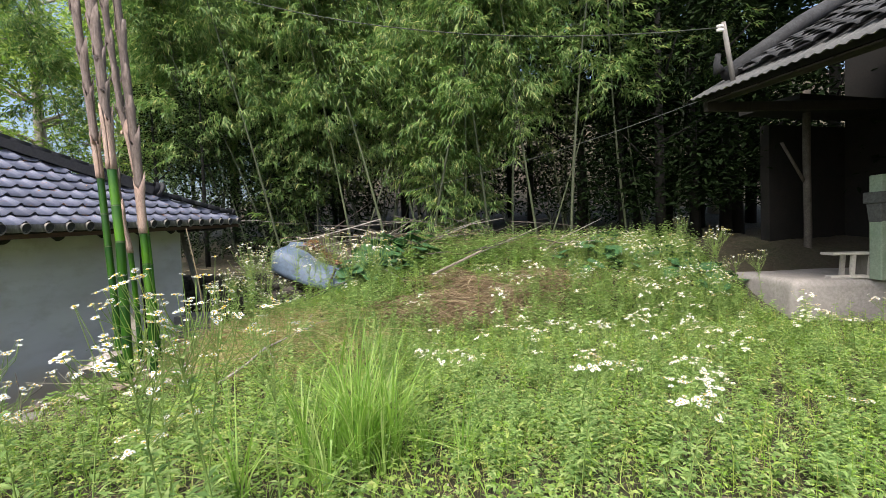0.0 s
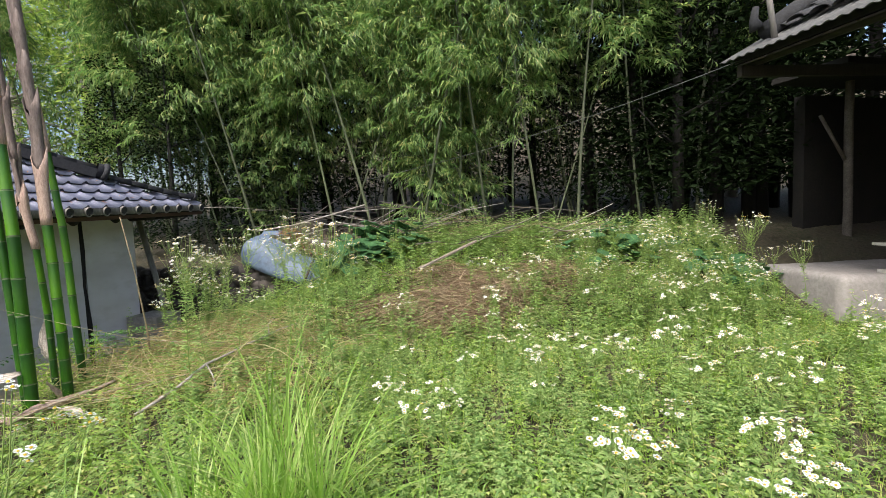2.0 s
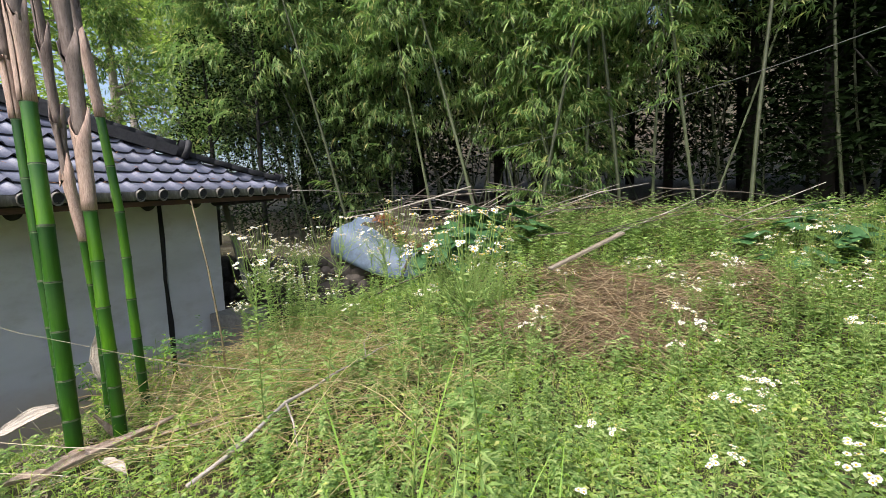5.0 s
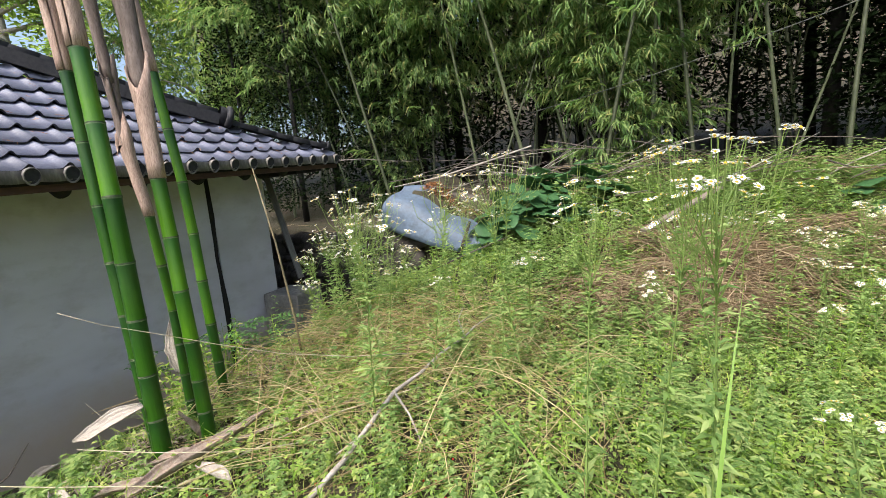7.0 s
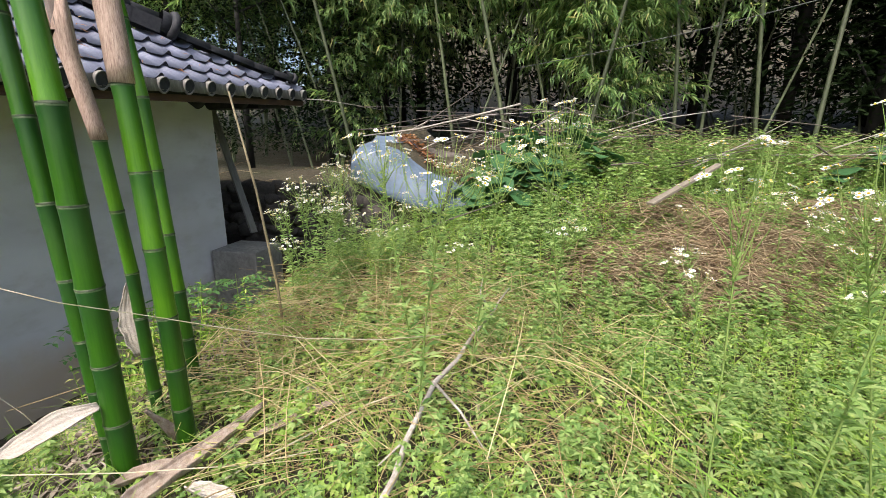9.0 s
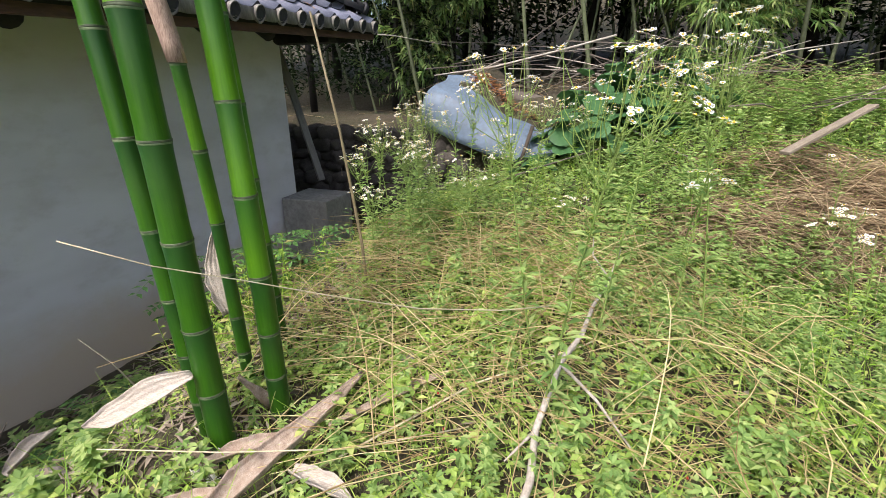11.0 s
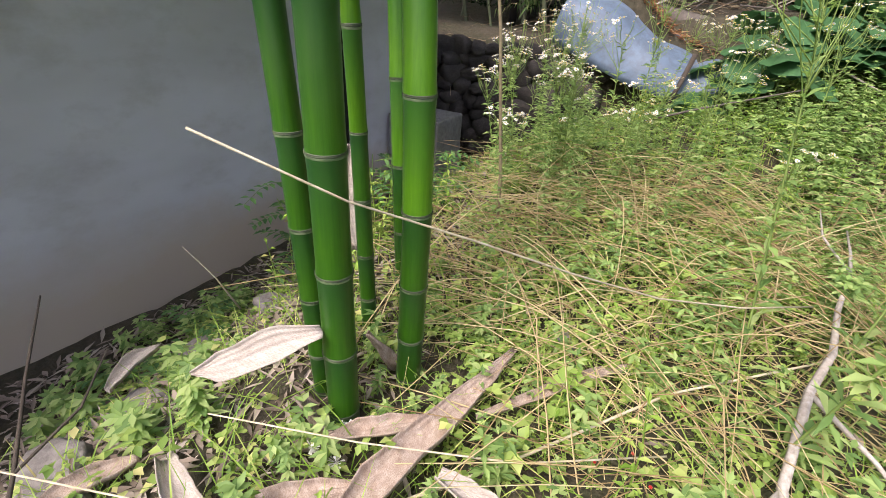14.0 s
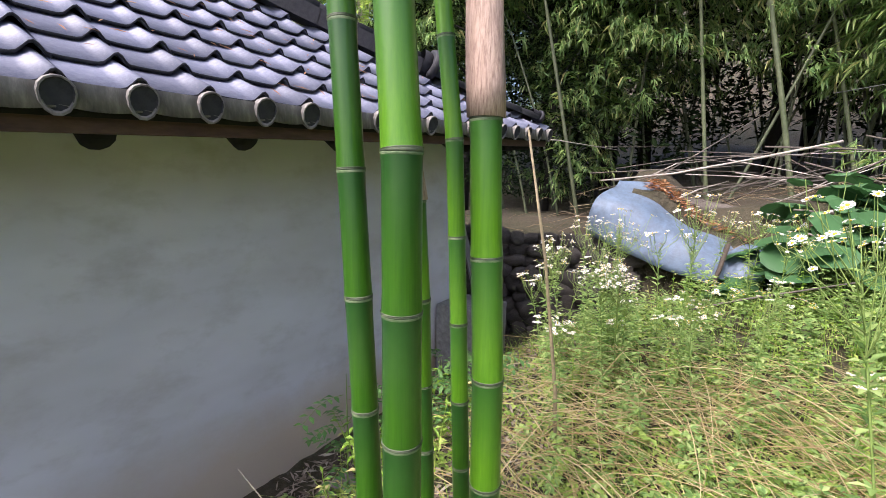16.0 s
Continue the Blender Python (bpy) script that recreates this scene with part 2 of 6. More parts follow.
def part(name, geometry, material=None, parent=None, label="", smooth=False):
    """Links a bmesh or a mesh as one object under its parent."""
    if isinstance(geometry, bmesh.types.BMesh):
        me = bpy.data.meshes.new(name)
        bmesh.ops.recalc_face_normals(geometry, faces=geometry.faces)
        geometry.to_mesh(me)
        geometry.free()
        if smooth:
            for p in me.polygons:
                p.use_smooth = True
        me.materials.append(material)
    else:
        me = geometry
    ob = new(name, me)
    if parent:
        ob.parent = parent
    if label:
        ob["label"] = label
    return ob


def thing(name, m, label, category, group="", kind=""):
    ob = new(name)
    ob.empty_display_size = 0.1
    ob.matrix_world = m
    return tagged(ob, label, category, group, kind)


def box(bm, x0, x1, y0, y1, z0, z1, bevel=0.0, m=None):
    r = bmesh.ops.create_cube(bm, size=1)
    vs = r["verts"]
    for v in vs:
        v.co = Vector((x0 + (v.co.x + 0.5) * (x1 - x0), y0 + (v.co.y + 0.5) * (y1 - y0), z0 + (v.co.z + 0.5) * (z1 - z0)))
    if m is not None:
        bmesh.ops.transform(bm, matrix=m, verts=vs)
    if bevel:
        es = {e for v in vs for e in v.link_edges}
        bmesh.ops.bevel(bm, geom=list(es), offset=bevel, segments=2, affect='EDGES', profile=0.6)
    return bm


def tube_arrays(points, radii, sides=8, caps=True):
    """A tube along points, as quads; the ends are closed by collapsed rings."""
    pts = [Vector(p) for p in points]
    rad = list(radii)
    if caps:
        pts, rad = [pts[0]] + pts + [pts[-1]], [0.0005] + rad + [0.0005]
    n = len(pts)
    vs, fs = [], []
    up = Vector((0.31, 0.17, 0.93))
    side = None
    for i, p in enumerate(pts):
        a, b = pts[max(i - 1, 0)], pts[min(i + 1, n - 1)]
        d = (b - a)
        d = d.normalized() if d.length > 1e-7 else Vector((0, 0, 1))
        if side is None:
            side = d.cross(up if abs(d.dot(up)) < 0.98 else Vector((1, 0, 0))).normalized()
        side = (side - d * side.dot(d)).normalized()
        oth = d.cross(side)
        for k in range(sides):
            w = 2 * math.pi * k / sides
            vs.append(p + (side * math.cos(w) + oth * math.sin(w)) * rad[i])
    for i in range(n - 1):
        for k in range(sides):
            k2 = (k + 1) % sides
            fs.append((i * sides + k, i * sides + k2, (i + 1) * sides + k2, (i + 1) * sides + k))
    return np.array([tuple(v) for v in vs]), np.array(fs)


def join_arrays(items):
    vs, fs, off = [], [], 0
    for v, f in items:
        vs.append(v)
        fs.append(f + off)
        off += len(v)
    return np.concatenate(vs), np.concatenate(fs)


def scatter(template, places, yaws, scales, tilts=None, tilt_ways=None):
    """Copies of one template (verts, faces) at places, turned and scaled, in one array."""
    v, f = template
    n = len(places)
    c, s = np.cos(yaws), np.sin(yaws)
    scales = np.asarray(scales)
    if scales.ndim == 1:
        scales = np.repeat(scales[:, None], 3, 1)
    p = v[None] * scales[:, None, :]
    x = p[..., 0] * c[:, None] - p[..., 1] * s[:, None]
    y = p[..., 0] * s[:, None] + p[..., 1] * c[:, None]
    z = p[..., 2]
    if tilts is not None:
        ct, st = np.cos(tilts)[:, None], np.sin(tilts)[:, None]
        cw, sw = np.cos(tilt_ways)[:, None], np.sin(tilt_ways)[:, None]
        a, b = x * cw + y * sw, -x * sw + y * cw
        a, z = a * ct + z * st, -a * st + z * ct
        x, y = a * cw - b * sw, a * sw + b * cw
    out = np.stack([x, y, z], -1) + np.asarray(places)[:, None, :]
    faces = f[None] + (np.arange(n) * len(v))[:, None, None]
    return out.reshape(-1, 3), faces.reshape(-1, f.shape[1])


def step(a, b, x):
    t = np.clip((x - a) / (b - a), 0, 1)
    return t * t * (3 - 2 * t)


# the shed's frame: origin at its corner, X out of the long wall, Y along it
SHED = Matrix.Translation((-4.46, 7.985, 0)) @ Matrix.Rotation(math.atan2(-0.185, 0.983), 4, 'Z')


def ground_z(x, y):
    """Height of the ground: a flat plot, a bank behind it, a hollow along the shed."""
    x, y = np.asarray(x, dtype=float), np.asarray(y, dtype=float)
    z = 0.03 + 0.05 * np.sin(x * 0.9 + 1) * np.sin(y * 0.7) + 0.02 * np.sin(x * 2.3) * np.cos(y * 2.9)
    z = z + 1.25 * step(6.3, 10.0, y) * step(-2.4, 0.3, x)
    z = z + 0.3 * step(5.8, 8.0, y) * step(-3.4, -2.0, x) * (1 - step(-1.5, 0.5, x))
    z = z + 0.95 * step(9.0, 9.6, y) * (1 - step(-2.4, 0.3, x))
    z = z + 0.20 * np.exp(-((x + 1.6) / 0.9) ** 2 - ((y - 5.8) / 0.8) ** 2)
    z = z + 1.2 * step(11, 18, y) + 14.0 * step(19, 45, y) * step(-16, -4, x)
    edge = -3.35 + 0.1 * (y - 5)
    z = z - 0.58 * (1 - step(edge - 1.25, edge, x)) * (1 - step(8.0, 10.5, y))
    return z

# ---- ground ----
def build_ground():
    def axis(lo, hi, fine_lo, fine_hi, stp):
        inner = np.arange(fine_lo, fine_hi + 1e-6, stp)
        out_hi = fine_hi + (hi - fine_hi) * (np.linspace(0, 1, 14)[1:] ** 2.5)
        out_lo = fine_lo - (fine_lo - lo) * (np.linspace(0, 1, 14)[1:] ** 2.5)
        return np.concatenate([out_lo[::-1], inner, out_hi])
    xs, ys = axis(-600, 600, -9, 11, 0.1), axis(-600, 600, -3, 14, 0.1)
    gx, gy = np.meshgrid(xs, ys)
    gz = ground_z(gx, gy)
    rng = np.random.default_rng(4)
    gz += np.where((abs(gx) < 11) & (gy < 14), rng.normal(0, 0.008, gx.shape), 0)
    v = np.stack([gx, gy, gz], -1).reshape(-1, 3)
    nx, ny = len(xs), len(ys)
    i = np.arange(nx * ny).reshape(ny, nx)
    f = np.stack([i[:-1, :-1], i[:-1, 1:], i[1:, 1:], i[1:, :-1]], -1).reshape(-1, 4)
    return tagged(new("ground", mesh_np("ground", v, f, M_soil)), "brown soil under weeds, rising to a bank", "ground", kind="structure")


build_ground()

# ---- the shed with its tiled hip roof ----
EAVE_X, EAVE_Z, END_Y = 0.70, 2.03, 0.85
PITCH = math.atan(0.60)
RIDGE_X = -1.7
SAG = 0.044
shed = thing("shed", SHED, "low grey plastered shed with a tiled hip roof", "shed")


def roof_pt(x, y, lift=0.0):
    """A point of the roof, which steepens towards the ridge."""
    r = EAVE_X - x
    return Vector((x, y, EAVE_Z + SAG * y + r * 0.56 + 0.075 * r * abs(r) + lift))


def shed_walls():
    bm = bmesh.new()
    box(bm, -0.16, 0, -8.0, -0.885, -0.75, 2.05)
    bmesh.ops.subdivide_edges(bm, edges=bm.edges[:], cuts=6, use_grid_fill=True)
    part("wall", bm, M_plaster, shed, "grey cement plaster with faint stains")
    bm = bmesh.new()
    box(bm, -0.16, 0.0, -0.825, 0, -0.6, 2.08)
    part("wall", bm, M_plaster, shed)
    bm = bmesh.new()
    box(bm, -3.4, 0 - 0.16, -0.16, 0, -0.6, 2.05)
    part("wall", bm, M_plaster, shed)
    bm = bmesh.new()
    box(bm, -3.4, -3.24, -8.0, -0.16, -0.75, 2.05)
    part("wall", bm, M_plaster, shed)
    bm = bmesh.new()
    box(bm, -3.24, -0.16, -8.0, -7.84, -0.75, 2.05)
    part("wall", bm, M_plaster, shed)
    # dark timber post set in the wall, slightly bent
    v, f = tube_arrays([(-0.02, -0.85, -0.6), (-0.025, -0.835, 0.3), (-0.02, -0.87, 0.9), (-0.02, -0.845, 1.4), (-0.03, -0.86, 2.08)], [0.034, 0.04, 0.032, 0.036, 0.04], 10)
    part("post", mesh_np("post", v, f, M_timber_dark), None, shed, "dark bent timber post in the wall")
    bm = bmesh.new()
    box(bm, -0.14, -0.06, -0.885, -0.825, -0.6, 2.05)
    part("panel_gap", bm, M_timber_dark, shed)


shed_walls()


def shed_roof():
    # boarded underside
    bm = bmesh.new()
    ytop = END_Y - 1.8 * (EAVE_X - RIDGE_X)
    a, b = roof_pt(EAVE_X - 0.02, -8.4, -0.06), roof_pt(EAVE_X - 0.02, END_Y - 0.02, -0.06)
    c, d = roof_pt(RIDGE_X, ytop, -0.27), roof_pt(RIDGE_X, -8.4, -0.27)
    backx = 2 * RIDGE_X - EAVE_X
    e, g = Vector((backx, END_Y, b.z)), Vector((backx, -8.4, a.z))
    low = Vector((0, 0, -0.05))
    top = [bm.verts.new(p) for p in (a, b, c, d, e, g)]
    bot = [bm.verts.new(p + low) for p in (a, b, c, d, e, g)]
    for q in ((0, 1, 2, 3), (1, 4, 2), (2, 4, 5, 3), (0, 3, 5)):
        bm.faces.new([top[i] for i in q])
        bm.faces.new([bot[i] for i in reversed(q)])
    for i, j in ((0, 1), (1, 4), (4, 5), (5, 0)):
        bm.faces.new((top[i], bot[i], bot[j], top[j]))
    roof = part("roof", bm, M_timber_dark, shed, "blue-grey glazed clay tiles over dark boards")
    # one tile: a wide pan with a pointed roll along one side
    def tile_mesh(w=0.262, ln=0.30):
        us = np.array([0, 0.15, 0.4, 0.56, 0.63, 0.69, 0.75, 0.80, 0.86, 0.93, 1.0])
        hs = np.array([0.004, 0.001, 0.0, 0.001, 0.008, 0.026, 0.046, 0.052, 0.042, 0.018, 0.004])
        th = 0.013
        vs, fs = [], []
        for layer in (0, 1):
            for t in (0, 1):
                for u, h in zip(us, hs):
                    vs.append((t * -ln, u * w, h * (1.0 if t == 0 else 0.5) - layer * th))
        n = len(us)
        for k in range(n - 1):
            fs.append((k, k + 1, n + k + 1, n + k))
            fs.append((2 * n + k + 1, 2 * n + k, 3 * n + k, 3 * n + k + 1))
            fs.append((k + 1, k, 2 * n + k, 2 * n + k + 1))
        me = mesh_np("tile", vs, fs, M_tile)
        # Front lip faces near-black: the shadow gap under each tile, as colour.
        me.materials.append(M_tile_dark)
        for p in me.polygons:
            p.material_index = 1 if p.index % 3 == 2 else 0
        return me
    tile = tile_mesh()
    rng = random.Random(3)
    pitch_y, expo = 0.25, 0.235
    run = expo * math.cos(PITCH)
    rest = []
    cols = int((END_Y + 8.3) / pitch_y)
    for j in range(cols):
        y = END_Y - 0.355 - j * pitch_y
        for i in range(11):
            x = EAVE_X - i * run
            if y + 0.1 > END_Y - 1.8 * (EAVE_X - x) - 0.12 and i > 0:
                continue
            p = roof_pt(x + rng.uniform(-0.006, 0.006), y + rng.uniform(-0.004, 0.004), 0.012 + rng.uniform(0, 0.004))
            slope = Matrix.Rotation(math.atan(0.56 + 0.15 * (EAVE_X - x + 0.1)) - radians(5.0), 4, 'Y')
            m = Matrix.Translation(p) @ Matrix.Rotation(rng.uniform(-0.014, 0.014), 4, 'Z') @ slope
            if y > -5.2:
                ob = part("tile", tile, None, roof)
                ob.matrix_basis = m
            else:
                rest.append(m)
    tv = np.array([tuple(v.co) for v in tile.vertices])
    tf = np.array([tuple(p.vertices) for p in tile.polygons])
    items = [(np.array([tuple(m @ Vector(c)) for c in tv]), tf) for m in rest]
    v, f = join_arrays(items)
    tagged(part("far_tiles", mesh_np("far_tiles", v, f, M_tile), None, roof), kind="stuff")
    # eave end tiles: a drip skirt and a round cap under each roll
    us = np.linspace(0, 1, 8)
    vs, fs = [], []
    for d in (0.0, -0.014):
        for k, u in enumerate(us):
            y = u * 0.25 - 0.05
            drop = 0.066 + 0.014 * math.sin(u * math.pi)
            vs += [(0.012 + d, y, 0.012), (0.022 + d, y, -drop)]
    for k in range(7):
        a = 2 * k
        fs.append((a, a + 1, a + 3, a + 2))
        fs.append((16 + a + 2, 16 + a + 3, 16 + a + 1, 16 + a))
        fs.append((a + 1, 16 + a + 1, 16 + a + 3, a + 3))
    skirt = mesh_np("drip_edge", vs, fs, M_tile_stain)
    bm = bmesh.new()
    prof = [(0.050, -0.03), (0.060, 0.0), (0.062, 0.016), (0.060, 0.024), (0.053, 0.024), (0.049, 0.017), (0.0, 0.016)]
    rings = []
    for r, d in prof:
        rings.append([bm.verts.new((d, math.cos(w) * r, math.sin(w) * r * (1.0 if math.sin(w) > 0 else 1.45) - 0.022)) for w in [2 * math.pi * k / 14 for k in range(14)]])
    for q, s in zip(rings, rings[1:]):
        for k in range(14):
            bm.faces.new((q[k], q[(k + 1) % 14], s[(k + 1) % 14], s[k]))
    bmesh.ops.remove_doubles(bm, verts=bm.verts, dist=0.0005)
    cap_me = bpy.data.meshes.new("round_cap")
    bmesh.ops.recalc_face_normals(bm, faces=bm.faces)
    bm.to_mesh(cap_me)
    bm.free()
    cap_me.materials.append(M_tile_stain)
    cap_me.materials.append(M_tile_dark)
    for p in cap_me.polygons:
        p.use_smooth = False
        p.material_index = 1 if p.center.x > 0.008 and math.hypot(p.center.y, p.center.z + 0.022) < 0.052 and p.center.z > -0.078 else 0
    for j in range(min(cols, 25)):
        y = END_Y - 0.355 - j * pitch_y
        ob = part("drip_edge", skirt, None, roof)
        ob.matrix_basis = Matrix.Translation(roof_pt(EAVE_X, y, 0.0))
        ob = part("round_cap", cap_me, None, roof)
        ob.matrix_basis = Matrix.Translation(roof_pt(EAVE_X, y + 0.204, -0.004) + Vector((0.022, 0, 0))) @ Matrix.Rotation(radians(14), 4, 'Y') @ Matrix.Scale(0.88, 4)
    # fascia board and round rafters under the eave
    bm = bmesh.new()
    q = roof_pt(EAVE_X - 0.05, 0, -0.135)
    box(bm, EAVE_X - 0.10, EAVE_X - 0.05, -8.3, END_Y - 0.05, -0.045, 0.03, 0.006, Matrix.Translation((0, 0, q.z)) @ Matrix.Rotation(math.atan(SAG), 4, 'X'))
    part("fascia", bm, surface("fascia_wood", (0.075, 0.036, 0.022), (0.11, 0.06, 0.04), (0.045, 0.022, 0.015), 0.8, 3, 30, 0.3, 0.003, (1, 0.2, 1)), shed, "reddish-brown fascia board under the tiles")
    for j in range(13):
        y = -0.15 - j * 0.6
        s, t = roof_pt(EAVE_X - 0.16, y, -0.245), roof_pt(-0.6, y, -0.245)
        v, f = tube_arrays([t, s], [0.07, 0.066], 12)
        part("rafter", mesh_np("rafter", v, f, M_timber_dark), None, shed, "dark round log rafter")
    # hip ridge: half-round cover tiles
    def ridge_mesh(r=0.075, ln=0.27):
        vs, fs = [], []
        n = 9
        for sgn, rr in ((0, r), (1, r - 0.016)):
            for t in (0, 1):
                for k in range(n):
                    w = math.pi * k / (n - 1)
                    vs.append((t * ln, math.cos(w) * (rr + 0.006 * (1 - t)), math.sin(w) * (rr + 0.006 * (1 - t))))
        for k in range(n - 1):
            fs += [(k, k + 1, n + k + 1, n + k), (2 * n + k + 1, 2 * n + k, 3 * n + k, 3 * n + k + 1), (k + 1, k, 2 * n + k, 2 * n + k + 1)]
        return mesh_np("ridge_tile", vs, fs, M_tile_dark)
    rme = ridge_mesh()
    hip_a, hip_b = roof_pt(EAVE_X - 0.12, END_Y - 0.22, 0.045), roof_pt(RIDGE_X, ytop, 0.05)
    way = (hip_b - hip_a).normalized()
    rot = way.to_track_quat('X', 'Z').to_matrix().to_4x4()
    n = int((hip_b - hip_a).length / 0.23)
    def on_hip(k):
        q = hip_a.lerp(hip_b, k * 0.23 / (hip_b - hip_a).length)
        return roof_pt(q.x, q.y, 0.045)
    for k in range(n):
        high = 0.0 if k < 6 else 0.09
        ob = part("ridge_tile", rme, None, roof)
        ob.matrix_basis = Matrix.Translation(on_hip(k) + Vector((0, 0, high))) @ (on_hip(k + 1) - on_hip(k)).to_track_quat('X', 'Z').to_matrix().to_4x4()
        if high:
            bm = bmesh.new()
            box(bm, 0, 0.24, -0.085, 0.085, -0.03, 0.1)
            ob = part("ridge_course", bm, M_tile_dark, roof)
            ob.matrix_basis = Matrix.Translation(on_hip(k)) @ (on_hip(k + 1) - on_hip(k)).to_track_quat('X', 'Z').to_matrix().to_4x4()
    top_a = Vector((RIDGE_X, ytop, hip_b.z))
    for k in range(int((ytop + 8.3) / 0.24)):
        ob = part("ridge_tile", rme, None, roof)
        ob.matrix_basis = Matrix.Translation(top_a + Vector((0, -0.24 * k, -SAG * 0.24 * k + 0.12))) @ Matrix.Rotation(radians(-90), 4, 'Z')
    bm = bmesh.new()
    box(bm, RIDGE_X - 0.09, RIDGE_X + 0.09, -8.3, ytop, -0.08, 0.14, 0, Matrix.Translation((0, 0, top_a.z - 0.02)) @ Matrix.Translation((0, ytop, 0)) @ Matrix.Rotation(math.atan(SAG), 4, 'X') @ Matrix.Translation((0, -ytop, 0)))
    part("ridge_base", bm, M_tile_dark, roof)
    # scrolled end tiles on the hip
    def ornament(at, size, label):
        items = []
        for sx in (-1, 1):
            pts = [Vector((0, sx * size * (0.2 + 0.9 * math.sin(a) * (1 - a / 9)), size * (1.0 - math.cos(a)) * 0.55)) for a in np.linspace(0.2, 4.4, 12)]
            items.append(tube_arrays(pts, [size * 0.2] * 12, 6))
        w = [2 * math.pi * k / 14 for k in range(14)]
        v = [(d, math.cos(a) * r, size * 0.55 + math.sin(a) * r) for d, r in ((-0.10, size * 0.6), (0.05, size * 0.62), (0.05, size * 0.45), (0.0, size * 0.42), (0.0, 0.001)) for a in w]
        f = [(i * 14 + k, i * 14 + (k + 1) % 14, (i + 1) * 14 + (k + 1) % 14, (i + 1) * 14 + k) for i in range(4) for k in range(14)]
        items.append((np.array(v), np.array(f)))
        v, f = join_arrays(items)
        ob = part("end_tile", mesh_np("end_tile", v, f, M_tile_dark), None, roof, label)
        ob.matrix_basis = Matrix.Translation(at) @ (-way).to_track_quat('X', 'Z').to_matrix().to_4x4()
    ornament(on_hip(5.6) + Vector((0, 0, -0.02)), 0.19, "dark scrolled ridge-end tile")
    ornament(hip_a + Vector((0.02, 0.02, 0.0)), 0.085, "small scrolled corner tile")
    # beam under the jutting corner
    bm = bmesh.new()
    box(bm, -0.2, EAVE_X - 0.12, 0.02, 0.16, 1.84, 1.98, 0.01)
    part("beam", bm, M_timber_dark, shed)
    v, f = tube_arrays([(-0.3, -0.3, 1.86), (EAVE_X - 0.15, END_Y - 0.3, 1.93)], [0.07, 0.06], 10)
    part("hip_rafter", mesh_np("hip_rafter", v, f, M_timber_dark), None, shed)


shed_roof()


def beside_shed():
    bm = bmesh.new()
    box(bm, 0.0, 0.55, -0.3, 0.22, -0.4, 0.31, 0.02, SHED @ pose(0.02, 0, 0, 0, 0, 3))
    tagged(part("concrete_block", bm, surface("weathered_block", (0.19, 0.185, 0.178), (0.27, 0.262, 0.25), (0.13, 0.125, 0.115), 0.92, 3, 22, 0.3, 0.005)), "grey concrete block standing at the shed corner", "block")
    bm = bmesh.new()
    box(bm, -0.045, 0.045, -0.015, 0.015, 0, 1.75, 0.004)
    pl = part("plank", bm, M_timber_grey)
    pl.matrix_world = look((-4.36, 8.45, 0.35), (-4.92, 8.75, 1.9)) @ Matrix.Rotation(radians(180), 4, 'Y')
    tagged(pl, "weathered plank leaning in the gap beside the shed", "plank")
    v, f = tube_arrays([(-2.92, 6.0, -0.05), (-2.955, 6.01, 0.5), (-3.05, 6.02, 1.2), (-3.17, 6.02, 1.84)], [0.010, 0.010, 0.008, 0.006], 8)
    tagged(new("garden_stake", mesh_np("garden_stake", v, f, surface("stake_cane", (0.24, 0.19, 0.10), (0.33, 0.27, 0.16), (0.16, 0.12, 0.07), 0.7, 6, 40, 0.2, 0.002))), "dry bamboo stake stuck upright in the weeds", "stake")
    # rough stones of the retaining bank behind the shed, darkened to carry its shadow
    rng = random.Random(12)
    wall = thing("dry_stone_wall", Matrix.Identity(4), "rubble wall behind the shed, coloured dark for its shade", "stone wall")
    base = bmesh.new()
    bmesh.ops.create_icosphere(base, subdivisions=2, radius=0.5)
    for v in base.verts:
        n = noise.noise(v.co * 2.3) * 0.35
        v.co = v.co * (1 + n)
        v.co.x, v.co.y = max(-0.32, min(0.32, v.co.x)), max(-0.3, min(0.3, v.co.y))
    bme = bpy.data.meshes.new("stone")
    base.to_mesh(bme)
    base.free()
    bme.materials.append(M_stone)
    for p in bme.polygons:
        p.use_smooth = True
    for row in range(9):
        for k in range(14):
            x = -5.6 + k * 0.21 + rng.uniform(-0.03, 0.03) + 0.1 * (row % 2)
            ob = part("stone", bme, None, wall)
            ob.matrix_basis = pose(x, 9.02 + rng.uniform(-0.05, 0.05) + row * 0.03, -0.3 + row * 0.14, rng.uniform(-15, 15), rng.uniform(-15, 15), rng.uniform(0, 360)) @ Matrix.Diagonal((rng.uniform(0.3, 0.55), rng.uniform(0.24, 0.4), rng.uniform(0.14, 0.3), 1))


beside_shed()

